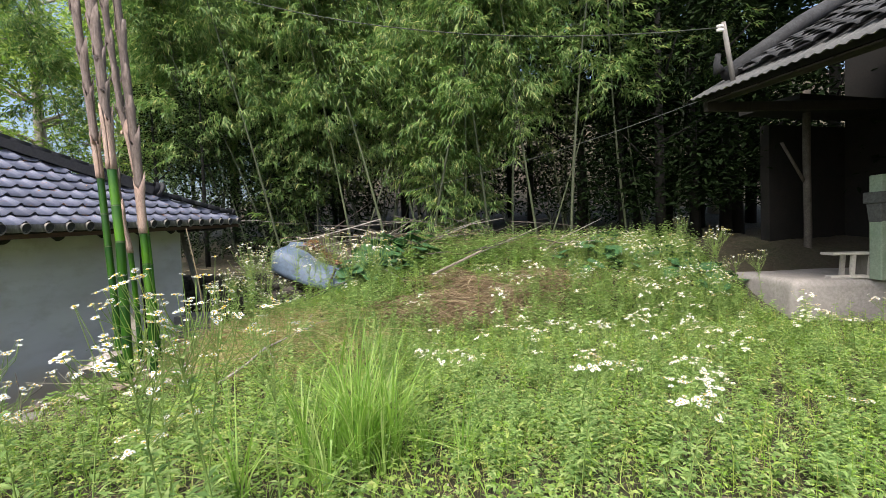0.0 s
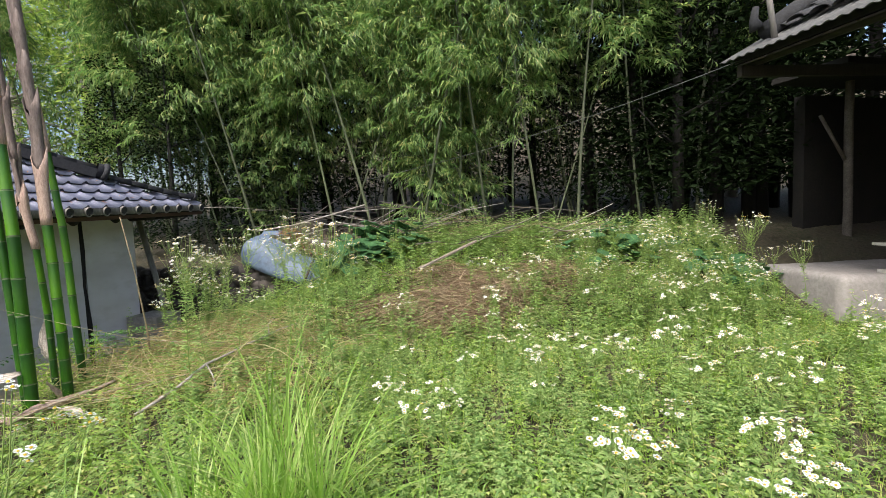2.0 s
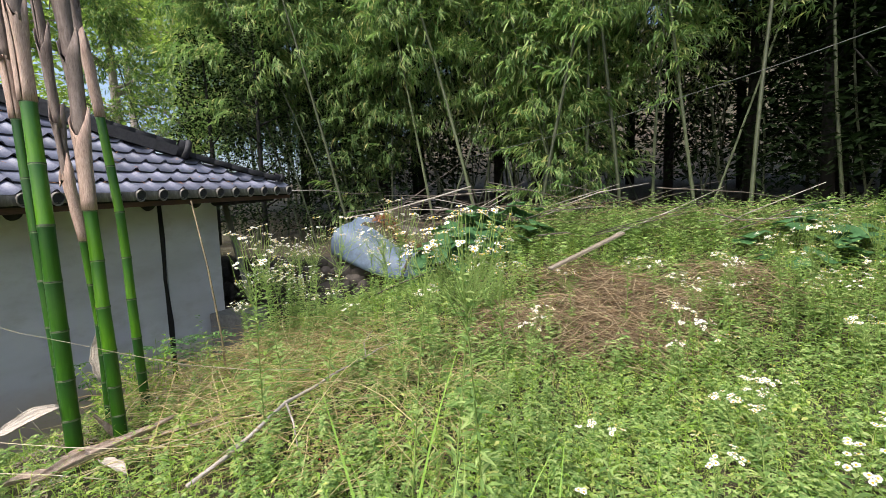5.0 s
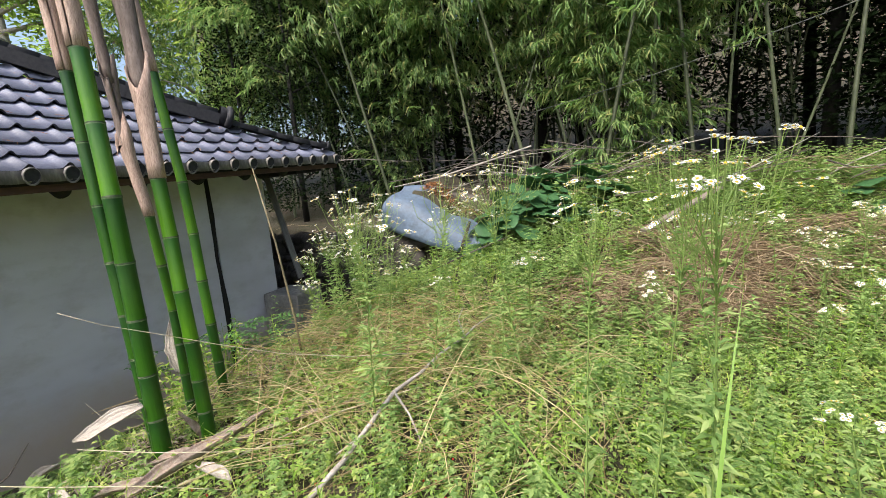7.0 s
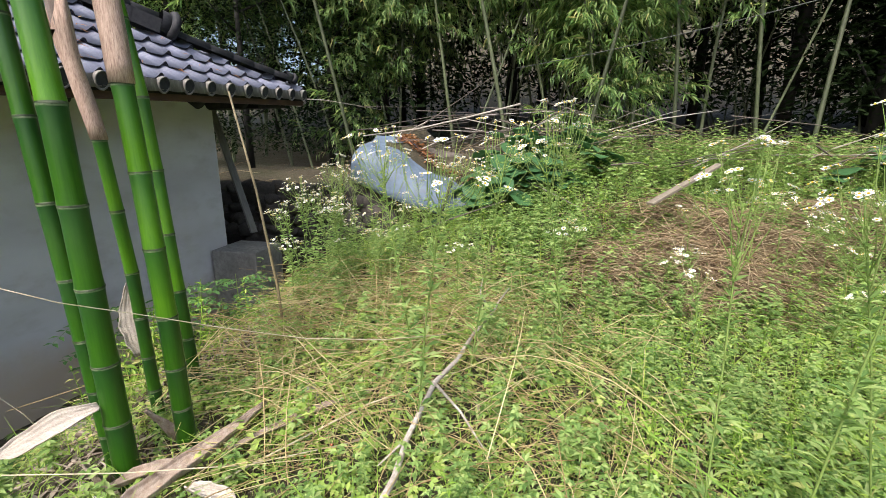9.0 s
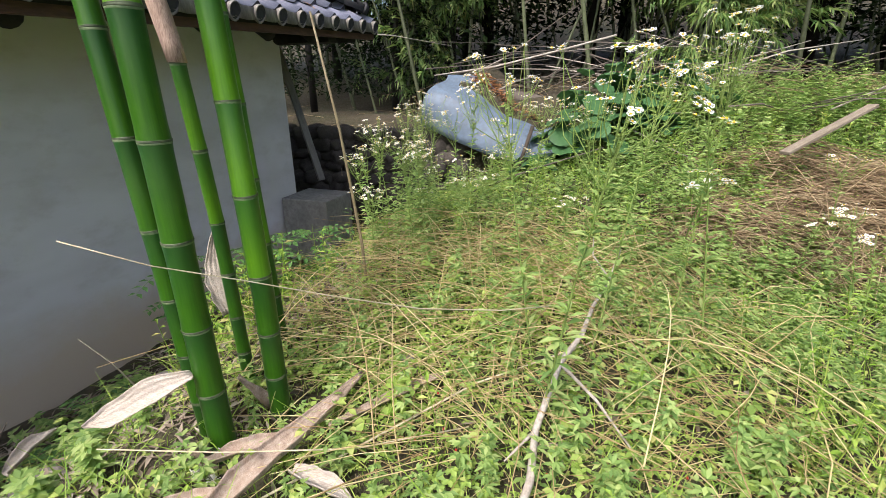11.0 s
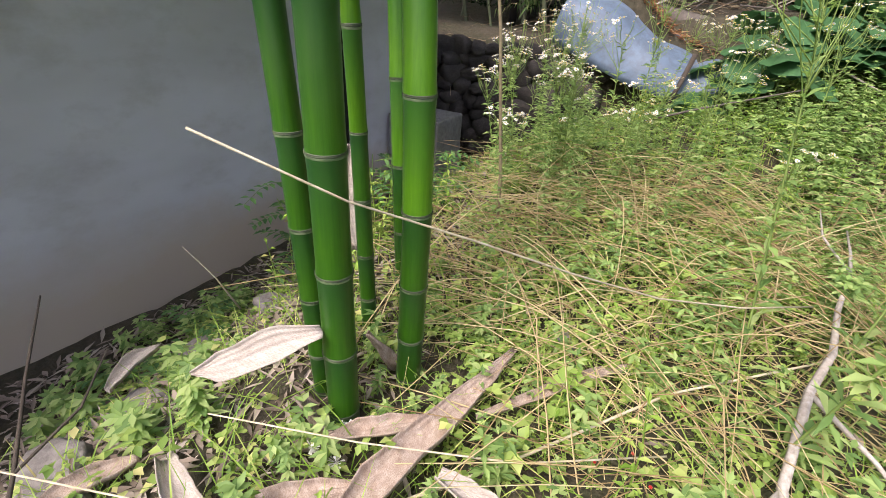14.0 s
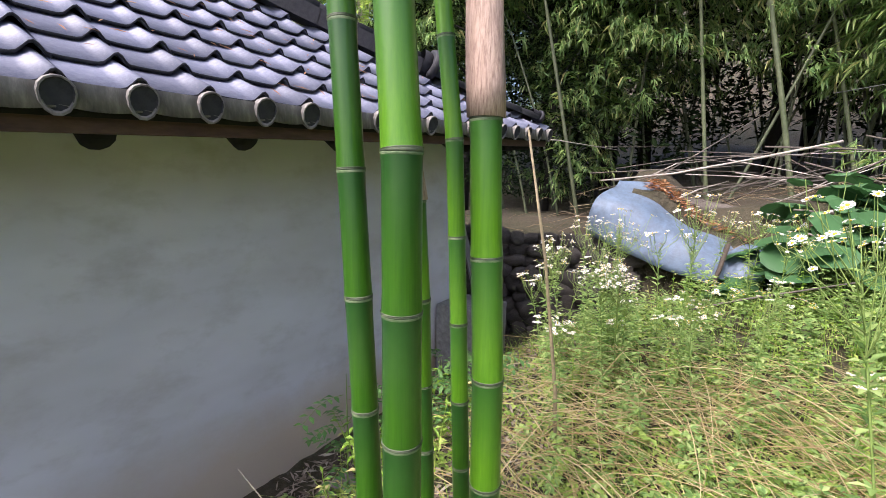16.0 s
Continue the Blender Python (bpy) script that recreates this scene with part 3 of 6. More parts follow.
# ---- the open-sided house with its tiled eave ----
def right_house():
    c0 = Vector((4.80, 7.42, 0))
    d = Vector((0.27, -0.963, 0)).normalized()
    r = Vector((0.963, 0.27, 0)).normalized()
    base = Matrix(((d.x, r.x, 0, c0.x), (d.y, r.y, 0, c0.y), (0, 0, 1, 0), (0, 0, 0, 1)))
    house = thing("farmhouse", base, "dark open-sided farmhouse under a grey tiled roof", "house")
    # local: X along the eave towards the yard, Y into the house
    z0, tan = 3.74, 0.52
    bm = bmesh.new()
    a = [Vector((x, y, z0 + 0.02 + y * tan)) for x, y in ((0.0, 0.05), (9, 0.05), (9, 4.2), (0.0, 4.2))]
    q = [Vector((p.x, 8.4 - p.y, p.z)) for p in a]
    for lst in (a, q):
        t = [bm.verts.new(p) for p in lst]
        b = [bm.verts.new(p - Vector((0, 0, 0.09))) for p in lst]
        bm.faces.new(t)
        bm.faces.new(b[::-1])
        for i in range(4):
            bm.faces.new((t[i], b[i], b[(i + 1) % 4], t[(i + 1) % 4]))
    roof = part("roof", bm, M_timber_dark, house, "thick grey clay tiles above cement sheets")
    # corrugated cement sheets along the eave
    nx, vs, fs = 160, [], []
    for layer in (0, 1):
        for k in range(nx):
            x = -0.12 + k * 0.035
            w = 0.016 * math.sin(k * math.pi / 2 + 0.4)
            for y in (-0.10, 0.75):
                vs.append((x, y, z0 + 0.055 + y * tan + w - 0.010 * layer))
    for k in range(nx - 1):
        s, o = 2 * k, 2 * nx
        fs += [(s, s + 2, s + 3, s + 1), (o + s, o + s + 1, o + s + 3, o + s + 2), (s, o + s, o + s + 2, s + 2)]
    part("eave_sheet", mesh_np("eave_sheet", vs, fs, M_slate), None, roof, "corrugated grey cement eave sheet")
    # roll tiles up the slope
    rng = random.Random(8)
    def roll_tile():
        n, ln = 9, 0.33
        v, f = [], []
        for t, rr in ((0, 0.105), (0, 0.125), (1, 0.115), (1, 0.095)):
            for k in range(n):
                w = math.pi * k / (n - 1)
                v.append((math.cos(w) * rr, t * ln, math.sin(w) * rr * 0.5))
        for i in range(4):
            for k in range(n - 1):
                a, b = i * n, ((i + 1) % 4) * n
                f.append((a + k, a + k + 1, b + k + 1, b + k))
        return mesh_np("tile", v, f, M_tile_old)
    rt = roll_tile()
    for i in range(9):
        for k in range(20):
            y = 0.42 + i * 0.29
            ob = part("tile", rt, None, roof)
            ob.matrix_basis = Matrix.Translation((0.32 + k * 0.265 + rng.uniform(-0.02, 0.02), y + rng.uniform(-0.03, 0.03), z0 + 0.14 + y * tan + rng.uniform(-0.01, 0.015))) @ Matrix.Rotation(math.atan(tan) - radians(4), 4, 'X') @ Matrix.Rotation(rng.uniform(-0.06, 0.06), 4, 'Z')
    v, f = tube_arrays([(0.22, 0.35, z0 + 0.36), (0.22, 2.0, z0 + 0.32 + 2.0 * tan), (0.22, 4.1, z0 + 0.34 + 4.1 * tan)], [0.13, 0.13, 0.13], 10)
    part("verge_ridge", mesh_np("verge_ridge", v, f, M_tile_old), None, roof)
    v, f = tube_arrays([(0.12, 0.30, z0 + 0.42), (0.10, 0.26, z0 + 0.55), (0.12, 0.27, z0 + 0.72)], [0.10, 0.055, 0.04], 8)
    part("finial", mesh_np("finial", v, f, M_tile_old), None, roof, "worn clay finial")
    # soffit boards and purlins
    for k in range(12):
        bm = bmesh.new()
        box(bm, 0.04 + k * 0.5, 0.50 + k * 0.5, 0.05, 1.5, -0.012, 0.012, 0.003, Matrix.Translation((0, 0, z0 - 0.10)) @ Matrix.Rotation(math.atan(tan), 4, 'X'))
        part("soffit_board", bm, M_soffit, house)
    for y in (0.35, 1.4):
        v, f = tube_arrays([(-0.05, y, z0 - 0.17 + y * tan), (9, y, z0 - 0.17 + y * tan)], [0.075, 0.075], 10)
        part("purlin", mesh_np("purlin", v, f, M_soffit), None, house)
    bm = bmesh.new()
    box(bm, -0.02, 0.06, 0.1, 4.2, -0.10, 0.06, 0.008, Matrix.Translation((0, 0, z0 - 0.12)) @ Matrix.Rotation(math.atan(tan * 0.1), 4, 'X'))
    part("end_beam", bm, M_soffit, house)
    # added walls deep inside, the interior's shade put into their near-black colour
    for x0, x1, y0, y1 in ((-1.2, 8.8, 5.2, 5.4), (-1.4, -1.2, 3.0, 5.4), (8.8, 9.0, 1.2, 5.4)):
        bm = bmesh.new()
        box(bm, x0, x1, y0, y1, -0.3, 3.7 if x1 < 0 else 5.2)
        part("wall", bm, M_timber_dark, house, "added wall, coloured near-black for the deep interior shade")
    # Added slab that keeps light out of the house's far end.
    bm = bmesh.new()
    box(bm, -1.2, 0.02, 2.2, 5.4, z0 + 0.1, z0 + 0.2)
    part("light_block_slab", bm, M_timber_dark, house)


# Brown boards darkened in colour to carry the shade under the eave.
M_soffit = surface("shade_dark_soffit", (0.028, 0.022, 0.017), (0.045, 0.036, 0.028), (0.018, 0.014, 0.011), 0.9, 3, 30, 0.4, 0.004, (6, 6, 0.7))
M_tile_old = surface("old_grey_tile", (0.032, 0.032, 0.035), (0.06, 0.06, 0.064), (0.02, 0.02, 0.019), 0.9, 5, 25, 0.4, 0.006, vary=0.3)
right_house()


def right_yard():
    # plastered step of the house: rounded corners, uneven
    bm = bmesh.new()
    box(bm, 5.84, 11.0, 0, 2.1, 0.0, 0.72)
    for v in bm.verts:
        v.co.y = v.co.y + 6.78 - 0.03 * (v.co.x - 5.69)
        if v.co.z < 0.1:
            v.co.z = -0.2
    bmesh.ops.bevel(bm, geom=bm.edges[:], offset=0.12, segments=4, affect='EDGES', profile=0.5)
    bmesh.ops.subdivide_edges(bm, edges=[e for e in bm.edges if e.calc_length() > 1], cuts=12, use_grid_fill=True)
    for v in bm.verts:
        v.co += Vector((noise.noise(v.co * 1.2), noise.noise(v.co * 1.2 + Vector((5, 0, 0))), noise.noise(v.co * 1.2 + Vector((0, 7, 0))))) * 0.035
    tagged(part("plastered_platform", bm, M_concrete, smooth=True), "rounded pinkish-grey plastered platform edge by the yard", "platform")
    # post with a brace
    post = thing("timber_post", pose(7.93, 9.1, 0.4), "bare grey timber post with a slanting brace", "post")
    v, f = tube_arrays([(0, 0, 0), (0.015, 0, 1.2), (-0.01, 0, 2.6), (0, 0, 3.9)], [0.075, 0.07, 0.07, 0.065], 10)
    part("shaft", mesh_np("shaft", v, f, M_stick), None, post)
    v, f = tube_arrays([(-0.06, 0, 2.05), (-0.5, 0.02, 2.86)], [0.032, 0.03], 8)
    part("brace", mesh_np("brace", v, f, M_stick), None, post)
    # low bench on the platform
    bench = thing("low_bench", pose(6.87, 6.95, 0.71, 0, 0, -8), "small whitewashed wooden bench on the platform", "bench")
    bm = bmesh.new()
    box(bm, -0.33, 0.5, -0.15, 0.15, 0.37, 0.41, 0.01)
    part("seat", bm, M_white_wood, bench)
    for x, y in ((-0.05, -0.11), (-0.05, 0.11), (0.2, -0.11), (0.2, 0.11)):
        bm = bmesh.new()
        box(bm, x - 0.03, x + 0.03, y - 0.025, y + 0.025, 0, 0.37, 0.006, Matrix.Rotation(radians(4), 4, 'Y'))
        part("leg", bm, M_white_wood, bench)
    bm = bmesh.new()
    box(bm, -0.35, 0.3, -0.13, 0.02, 0.0, 0.05, 0.01)
    part("foot_board", bm, M_white_wood, bench)
    crate = thing("slatted_crate", pose(7.25, 6.95, 0.71), "grey slatted wooden crate on the platform", "crate")
    for k in range(6):
        bm = bmesh.new()
        box(bm, -0.22 + k * 0.085, -0.15 + k * 0.085, -0.2, -0.18, 0.0, 0.40, 0.004)
        part("slat", bm, M_timber_grey, crate)
    bm = bmesh.new()
    box(bm, -0.2, 0.27, -0.175, 0.2, 0.01, 0.38, 0.01)
    part("body", bm, M_timber_grey, crate)
    # green pillar with a pale collar
    pil = thing("painted_pillar", pose(7.12, 6.68, 0.70), "faded green pillar with a pale plaster collar", "pillar")
    bm = bmesh.new()
    box(bm, -0.11, 0.11, -0.1, 0.1, 0.0, 1.60, 0.02)
    part("shaft", bm, M_green_paint, pil)
    for z1, z2, w in ((1.17, 1.34, 0.17), (0.88, 1.17, 0.14)):
        bm = bmesh.new()
        box(bm, -w, w, -w * 0.85, w * 0.85, z1, z2, 0.02)
        for v in bm.verts:
            if z1 < 1 and v.co.z < 1.0:
                v.co.x *= 0.85
                v.co.y *= 0.85
        part("collar", bm, M_slate, pil)
    # cable pole on the eave and the cables
    pole = thing("cable_pole", pose(5.13, 7.03, 3.8), "short grey wooden pole carrying cables on the eave", "pole")
    v, f = tube_arrays([(0, 0, 0), (-0.16, 0, 1.02)], [0.04, 0.036], 8)
    part("shaft", mesh_np("shaft", v, f, M_timber_grey), None, pole)
    for dz in (0.96, 0.9):
        v, f = tube_arrays([(-0.16, 0, dz), (-0.26, 0.0, dz)], [0.03, 0.026], 8)
        part("insulator", mesh_np("insulator", v, f, M_fluff), None, pole, "pale ceramic insulator")
    def cable(pts, rad, label):
        v, f = tube_arrays(pts, [rad] * len(pts), 5)
        tagged(new("cable", mesh_np("cable", v, f, M_wire)), label, "cable")
    def sag(a, b, low, n=14):
        a, b = Vector(a), Vector(b)
        return [a.lerp(b, t) - Vector((0, 0, low * 4 * t * (1 - t))) for t in np.linspace(0, 1, n)]
    cable(sag((4.88, 7.03, 4.74), (-13, 10.8, 12.0), 1.7, 24), 0.008, "thin dark cable sagging from the eave pole")
    cable(sag((4.9, 7.3, 3.74), (-1.0, 9.8, 2.5), 0.15), 0.005, "thin dark cable running from the eave into bamboo")


right_yard()

# ---- the fresh bamboo culms by the shed ----
def smooth_line(keys, z):
    zs = [k[2] for k in keys]
    return Vector((float(np.interp(z, zs, [k[0] for k in keys])), float(np.interp(z, zs, [k[1] for k in keys])), z))


def fresh_culm(keys, rads, nodes, sheath_from, young_above, label, sheath_top=6.4):
    """Culm with a ring at each node, and the brown sheath that still wraps its upper part."""
    foot = Vector(keys[0])
    culm = thing("bamboo_culm", Matrix.Translation(foot), label, "bamboo", "fresh culms by the shed")
    def rad(z):
        return float(np.interp(z, [0, 2.5, 7], rads))
    stops = [-0.12] + [n for n in nodes if n < sheath_from + 0.01] + ([sheath_from] if nodes and abs(nodes[-1] - sheath_from) > 0.02 else [])
    stops = sorted(set(stops))
    for a, b in zip(stops, stops[1:]):
        zs = np.linspace(a, b, 9)
        rs = []
        for z in zs:
            k = min(z - a, b - z)
            rs.append(rad(z) * (1 + 0.045 * math.exp(-k / 0.012)))
        v, f = tube_arrays([smooth_line(keys, z) - foot for z in zs], rs, 20, caps=False)
        part("internode", mesh_np("internode", v, f, M_culm_young if a >= young_above - 0.02 else M_culm), None, culm)
        v, f = tube_arrays([smooth_line(keys, b + dz) - foot for dz in (-0.0045, -0.003, -0.0012, 0.0005, 0.002, 0.003)],
                           [rad(b) * k for k in (1.03, 1.085, 1.06, 1.06, 1.085, 1.04)], 20, caps=False)
        part("node_ring", mesh_np("node_ring", v, f, M_node), None, culm)
        v, f = tube_arrays([smooth_line(keys, b + dz) - foot for dz in (-0.011, -0.009, -0.006, -0.0045)], [rad(b) * k for k in (1.036, 1.05, 1.062, 1.05)], 20, caps=False)
        part("wax_band", mesh_np("wax_band", v, f, M_wax), None, culm, "pale waxy band under the node")
    # overlapping sheaths, each a slightly flared sleeve with a ragged tip
    rng = random.Random(int(foot.x * 1000))
    z = sheath_from
    while z < sheath_top:
        ln = min(rng.uniform(0.42, 0.68), sheath_top - z + 0.3)
        n = 18
        turn = rng.uniform(0, 6)
        vs, fs = [], []
        for i in range(8):
            t = i / 7
            c = smooth_line(keys, z + ln * t) - foot
            for k in range(n):
                w = turn + 2 * math.pi * k / n * (1.04)
                lift = 0.0 if i < 5 else 0.0035 * (i - 4) * (1 + math.sin(3 * w + turn))
                rr = max(rad(z + ln * t), rad(z) * 0.6) * (1.10 + 0.06 * t) + 0.005 * k / n + lift + 0.0022 * math.sin(9 * w + i)
                zz = 0.0 if i < 7 else 0.10 * math.sin(2.1 * w + turn) + 0.03 * math.sin(11 * w)
                vs.append((c.x + math.cos(w) * rr, c.y + math.sin(w) * rr, c.z + zz))
        for i in range(7):
            for k in range(n - 1):
                fs.append((i * n + k, i * n + k + 1, (i + 1) * n + k + 1, (i + 1) * n + k))
        me = mesh_np("sheath", vs, fs, M_sheath if z < sheath_from + 0.2 else M_sheath_old)
        ob = part("sheath", me, None, culm)
        so = ob.modifiers.new("thick", 'SOLIDIFY')
        so.thickness = 0.004
        z += ln * 0.80
    return culm


fresh_culm([(-3.083, 4.658, -0.1), (-3.088, 4.658, 0.9), (-3.088, 4.653, 1.67), (-3.168, 4.698, 2.47), (-3.218, 4.708, 3.39), (-3.278, 4.708, 4.3), (-3.478, 4.758, 6.6)],
           (0.050, 0.044, 0.026), [0.11, 0.355, 0.634, 0.97, 1.302, 1.672, 2.07, 2.47], 2.47, 1.6, "thick deep-green bamboo culm, brown sheaths above", 6.4)
fresh_culm([(-3.220, 4.758, -0.15), (-3.250, 4.733, 0.95), (-3.265, 4.728, 1.3), (-3.330, 4.738, 2.38), (-3.420, 4.748, 3.42), (-3.520, 4.758, 4.34), (-3.730, 4.808, 6.6)],
           (0.038, 0.034, 0.022), [0.05, 0.22, 0.45, 0.70, 0.976, 1.298, 1.63, 1.99, 2.38], 2.38, 9, "slender dark-green bamboo culm, brown sheaths above", 6.2)
fresh_culm([(-2.965, 4.898, -0.1), (-2.935, 4.858, 0.7), (-2.935, 4.843, 1.1), (-2.955, 4.858, 1.41), (-2.970, 4.858, 1.76), (-3.030, 4.908, 2.6), (-3.070, 4.908, 3.13), (-3.150, 4.908, 4.4), (-3.380, 4.908, 6.6)],
           (0.044, 0.038, 0.024), [0.10, 0.29, 0.51, 0.77, 1.09, 1.412, 1.76], 1.76, 0.75, "bright-green bamboo culm, pinkish sheath from breast height", 6.0)
fresh_culm([(-3.170, 5.000, -0.1), (-3.240, 5.060, 0.9), (-3.235, 5.030, 1.216), (-3.250, 5.020, 1.54), (-3.340, 5.040, 1.91), (-3.400, 5.040, 2.59), (-3.440, 5.040, 3.17), (-3.670, 5.060, 5.0)],
           (0.030, 0.027, 0.016), [0.12, 0.28, 0.46, 0.67, 0.903, 1.216, 1.54], 1.54, 0.85, "thin young bamboo culm with a peeling sheath", 4.6)
fresh_culm([(-3.180, 5.335, -0.15), (-3.235, 5.345, 1.035), (-3.260, 5.365, 1.379), (-3.280, 5.365, 1.749), (-3.370, 5.365, 2.51), (-3.430, 5.365, 2.95), (-3.510, 5.365, 3.3), (-3.790, 5.365, 6.0)],
           (0.036, 0.032, 0.02), [0.02, 0.20, 0.42, 0.71, 1.035, 1.379, 1.749, 2.12, 2.51], 2.51, 0.7, "green bamboo culm standing at the back", 5.6)


def dry_sheath(name, pts, widths, curl, label, material, normal=(0, 0, 1)):
    """A fallen or hanging culm sheath: a ribbed, curled blade along a line."""
    n, w_n = 16, 17
    keys = [Vector(p) for p in pts]
    ts = np.linspace(0, 1, len(keys))
    vs, fs = [], []
    for i in range(n):
        t = i / (n - 1)
        p = Vector([float(np.interp(t, ts, [k[a] for k in keys])) for a in range(3)])
        q = Vector([float(np.interp(min(t + 0.05, 1), ts, [k[a] for k in keys])) for a in range(3)])
        o = Vector([float(np.interp(max(t - 0.05, 0), ts, [k[a] for k in keys])) for a in range(3)])
        way = (q - o).normalized()
        nn = Vector(normal)
        side = way.cross(nn).normalized()
        nn = side.cross(way)
        w = float(np.interp(t, np.linspace(0, 1, len(widths)), widths))
        for k in range(w_n):
            s = k / (w_n - 1) * 2 - 1
            tear = 1 + 0.28 * noise.noise(Vector((t * 7 + p.x * 9, 1.7 * (s > 0), p.y * 9)))
            vs.append(p + side * (math.sin(s * curl) / max(curl, 0.01) * w * tear) + nn * ((1 - math.cos(s * curl)) / max(curl, 0.01) * w + 0.0035 * math.sin(k * 2.1) + 0.005 * math.sin(5 * t + k * 0.5) + 0.004 * noise.noise(p * 25 + side * s)))
    for i in range(n - 1):
        for k in range(w_n - 1):
            a = i * w_n + k
            fs.append((a, a + 1, a + w_n + 1, a + w_n))
    ob = new(name, mesh_np(name, [tuple(v) for v in vs], fs, material))
    so = ob.modifiers.new("thick", 'SOLIDIFY')
    so.thickness = 0.003
    return tagged(ob, label, "bamboo sheath")


def culm_litter():
    dry_sheath("bamboo_sheath", [(-3.10, 4.60, 0.46), (-3.22, 4.52, 0.42), (-3.33, 4.46, 0.36), (-3.42, 4.42, 0.33)], [0.02, 0.055, 0.062, 0.042, 0.004], 1.1, "large pale papery sheath hanging off a culm", M_sheath_pale, (0.3, -0.6, 0.8))
    dry_sheath("bamboo_sheath", [(-3.30, 5.10, 0.84), (-3.29, 5.07, 0.70), (-3.27, 5.06, 0.58), (-3.26, 5.06, 0.45)], [0.004, 0.045, 0.065, 0.06, 0.03], 0.8, "pale speckled sheath hanging beside a thin culm", M_sheath_pale, (0.35, -0.9, 0.1))
    for pts, w, lab in (
            ([(-2.61, 5.04, 0.22), (-2.67, 4.87, 0.19), (-2.73, 4.71, 0.18), (-2.82, 4.46, 0.17), (-2.89, 4.25, 0.16)], [0.012, 0.03, 0.05, 0.07, 0.075, 0.035], "long brown split sheath lying across the weeds"),
            ([(-3.05, 4.51, 0.13), (-2.92, 4.58, 0.16), (-2.80, 4.67, 0.15)], [0.02, 0.045, 0.05, 0.035], "curled pinkish-brown sheath on the ground"),
            ([(-2.70, 4.52, 0.16), (-2.56, 4.49, 0.15), (-2.45, 4.46, 0.13)], [0.03, 0.045, 0.045, 0.012], "greyish broken sheath lying in clover"),
            ([(-2.66, 4.75, 0.16), (-2.52, 4.88, 0.17), (-2.33, 5.08, 0.18), (-2.10, 5.25, 0.19)], [0.012, 0.024, 0.03, 0.024, 0.004], "narrow brown sheath pointing out of the grass"),
            ([(-3.15, 4.26, 0.12), (-3.02, 4.33, 0.14), (-2.87, 4.42, 0.14)], [0.015, 0.04, 0.042, 0.03], "flat brown sheath half buried in weeds"),
            ([(-3.45, 4.30, 0.10), (-3.30, 4.22, 0.11), (-3.14, 4.16, 0.10)], [0.03, 0.05, 0.055, 0.045], "weathered pale sheath piece by the bank edge"),
            ([(-4.04, 4.50, -0.10), (-4.06, 4.63, -0.08), (-4.08, 4.76, -0.09)], [0.02, 0.05, 0.05, 0.01], "grey sheath lying on the litter slope"),
            ([(-3.70, 4.06, 0.01), (-3.63, 4.18, 0.03), (-3.56, 4.29, 0.04)], [0.02, 0.05, 0.05, 0.02], "brown sheath piece on the litter slope"),
            ([(-3.02, 4.95, 0.02), (-3.05, 4.86, 0.16), (-3.07, 4.80, 0.31)], [0.07, 0.07, 0.05, 0.012], "dark brown sheath wrapped round a culm foot"),
            ([(-3.11, 4.60, 0.00), (-3.15, 4.57, 0.12), (-3.18, 4.55, 0.22)], [0.055, 0.05, 0.035, 0.004], "brown sheath at the culm foot")):
        w = [q * 1.05 for q in w]
        dry_sheath("bamboo_sheath", pts, w, 1.6, lab, M_sheath_pale if "pale" in lab or "grey" in lab else M_sheath_brown)
    def stick(name, pts, r, mat, label, side=None):
        items = [tube_arrays(pts, r, 7)]
        for s in side or ():
            items.append(tube_arrays(s[0], s[1], 6))
        v, f = join_arrays(items)
        tagged(new(name, mesh_np(name, v, f, mat)), label, "branch")
    stick("dry_twig", [(-2.81, 4.07, 1.19), (-2.73, 4.18, 1.10), (-2.62, 4.34, 1.00), (-2.48, 4.54, 0.87), (-2.28, 4.80, 0.71), (-2.0, 5.1, 0.57), (-1.7, 5.4, 0.47)], [0.0012, 0.0014, 0.0016, 0.0019, 0.0023, 0.0026, 0.003], M_twig, "long pale dry twig arching out of the weeds")
    stick("fallen_branch", [(-1.93, 4.36, 0.17), (-1.86, 4.58, 0.21), (-1.84, 4.80, 0.23), (-1.74, 5.10, 0.34), (-1.63, 5.30, 0.37), (-1.55, 5.55, 0.40), (-1.42, 5.85, 0.42), (-1.37, 6.02, 0.44), (-1.27, 6.35, 0.43)], [0.014, 0.015, 0.014, 0.014, 0.012, 0.010, 0.008, 0.006, 0.004], M_bark, "crooked grey fallen branch lying on grass",
          [([(-1.74, 5.10, 0.34), (-1.60, 4.95, 0.28), (-1.46, 4.76, 0.18)], [0.009, 0.007, 0.003]), ([(-1.42, 5.85, 0.42), (-1.50, 6.02, 0.5), (-1.48, 6.2, 0.56)], [0.007, 0.005, 0.002]), ([(-1.84, 4.80, 0.23), (-1.95, 4.68, 0.18)], [0.008, 0.003])])
    stick("straw_stalk", [(-3.62, 4.02, 0.34), (-3.2, 4.14, 0.28), (-2.8, 4.3, 0.2), (-2.45, 4.42, 0.12)], [0.002, 0.0025, 0.003, 0.003], M_twig, "thin straight straw-coloured stem over the sheaths")
    stick("straw_stalk", [(-3.25, 4.32, 0.36), (-2.9, 4.45, 0.28), (-2.5, 4.62, 0.2), (-2.1, 4.85, 0.16)], [0.002, 0.0025, 0.003, 0.003], M_twig, "thin straw-coloured stem crossing the culm feet")
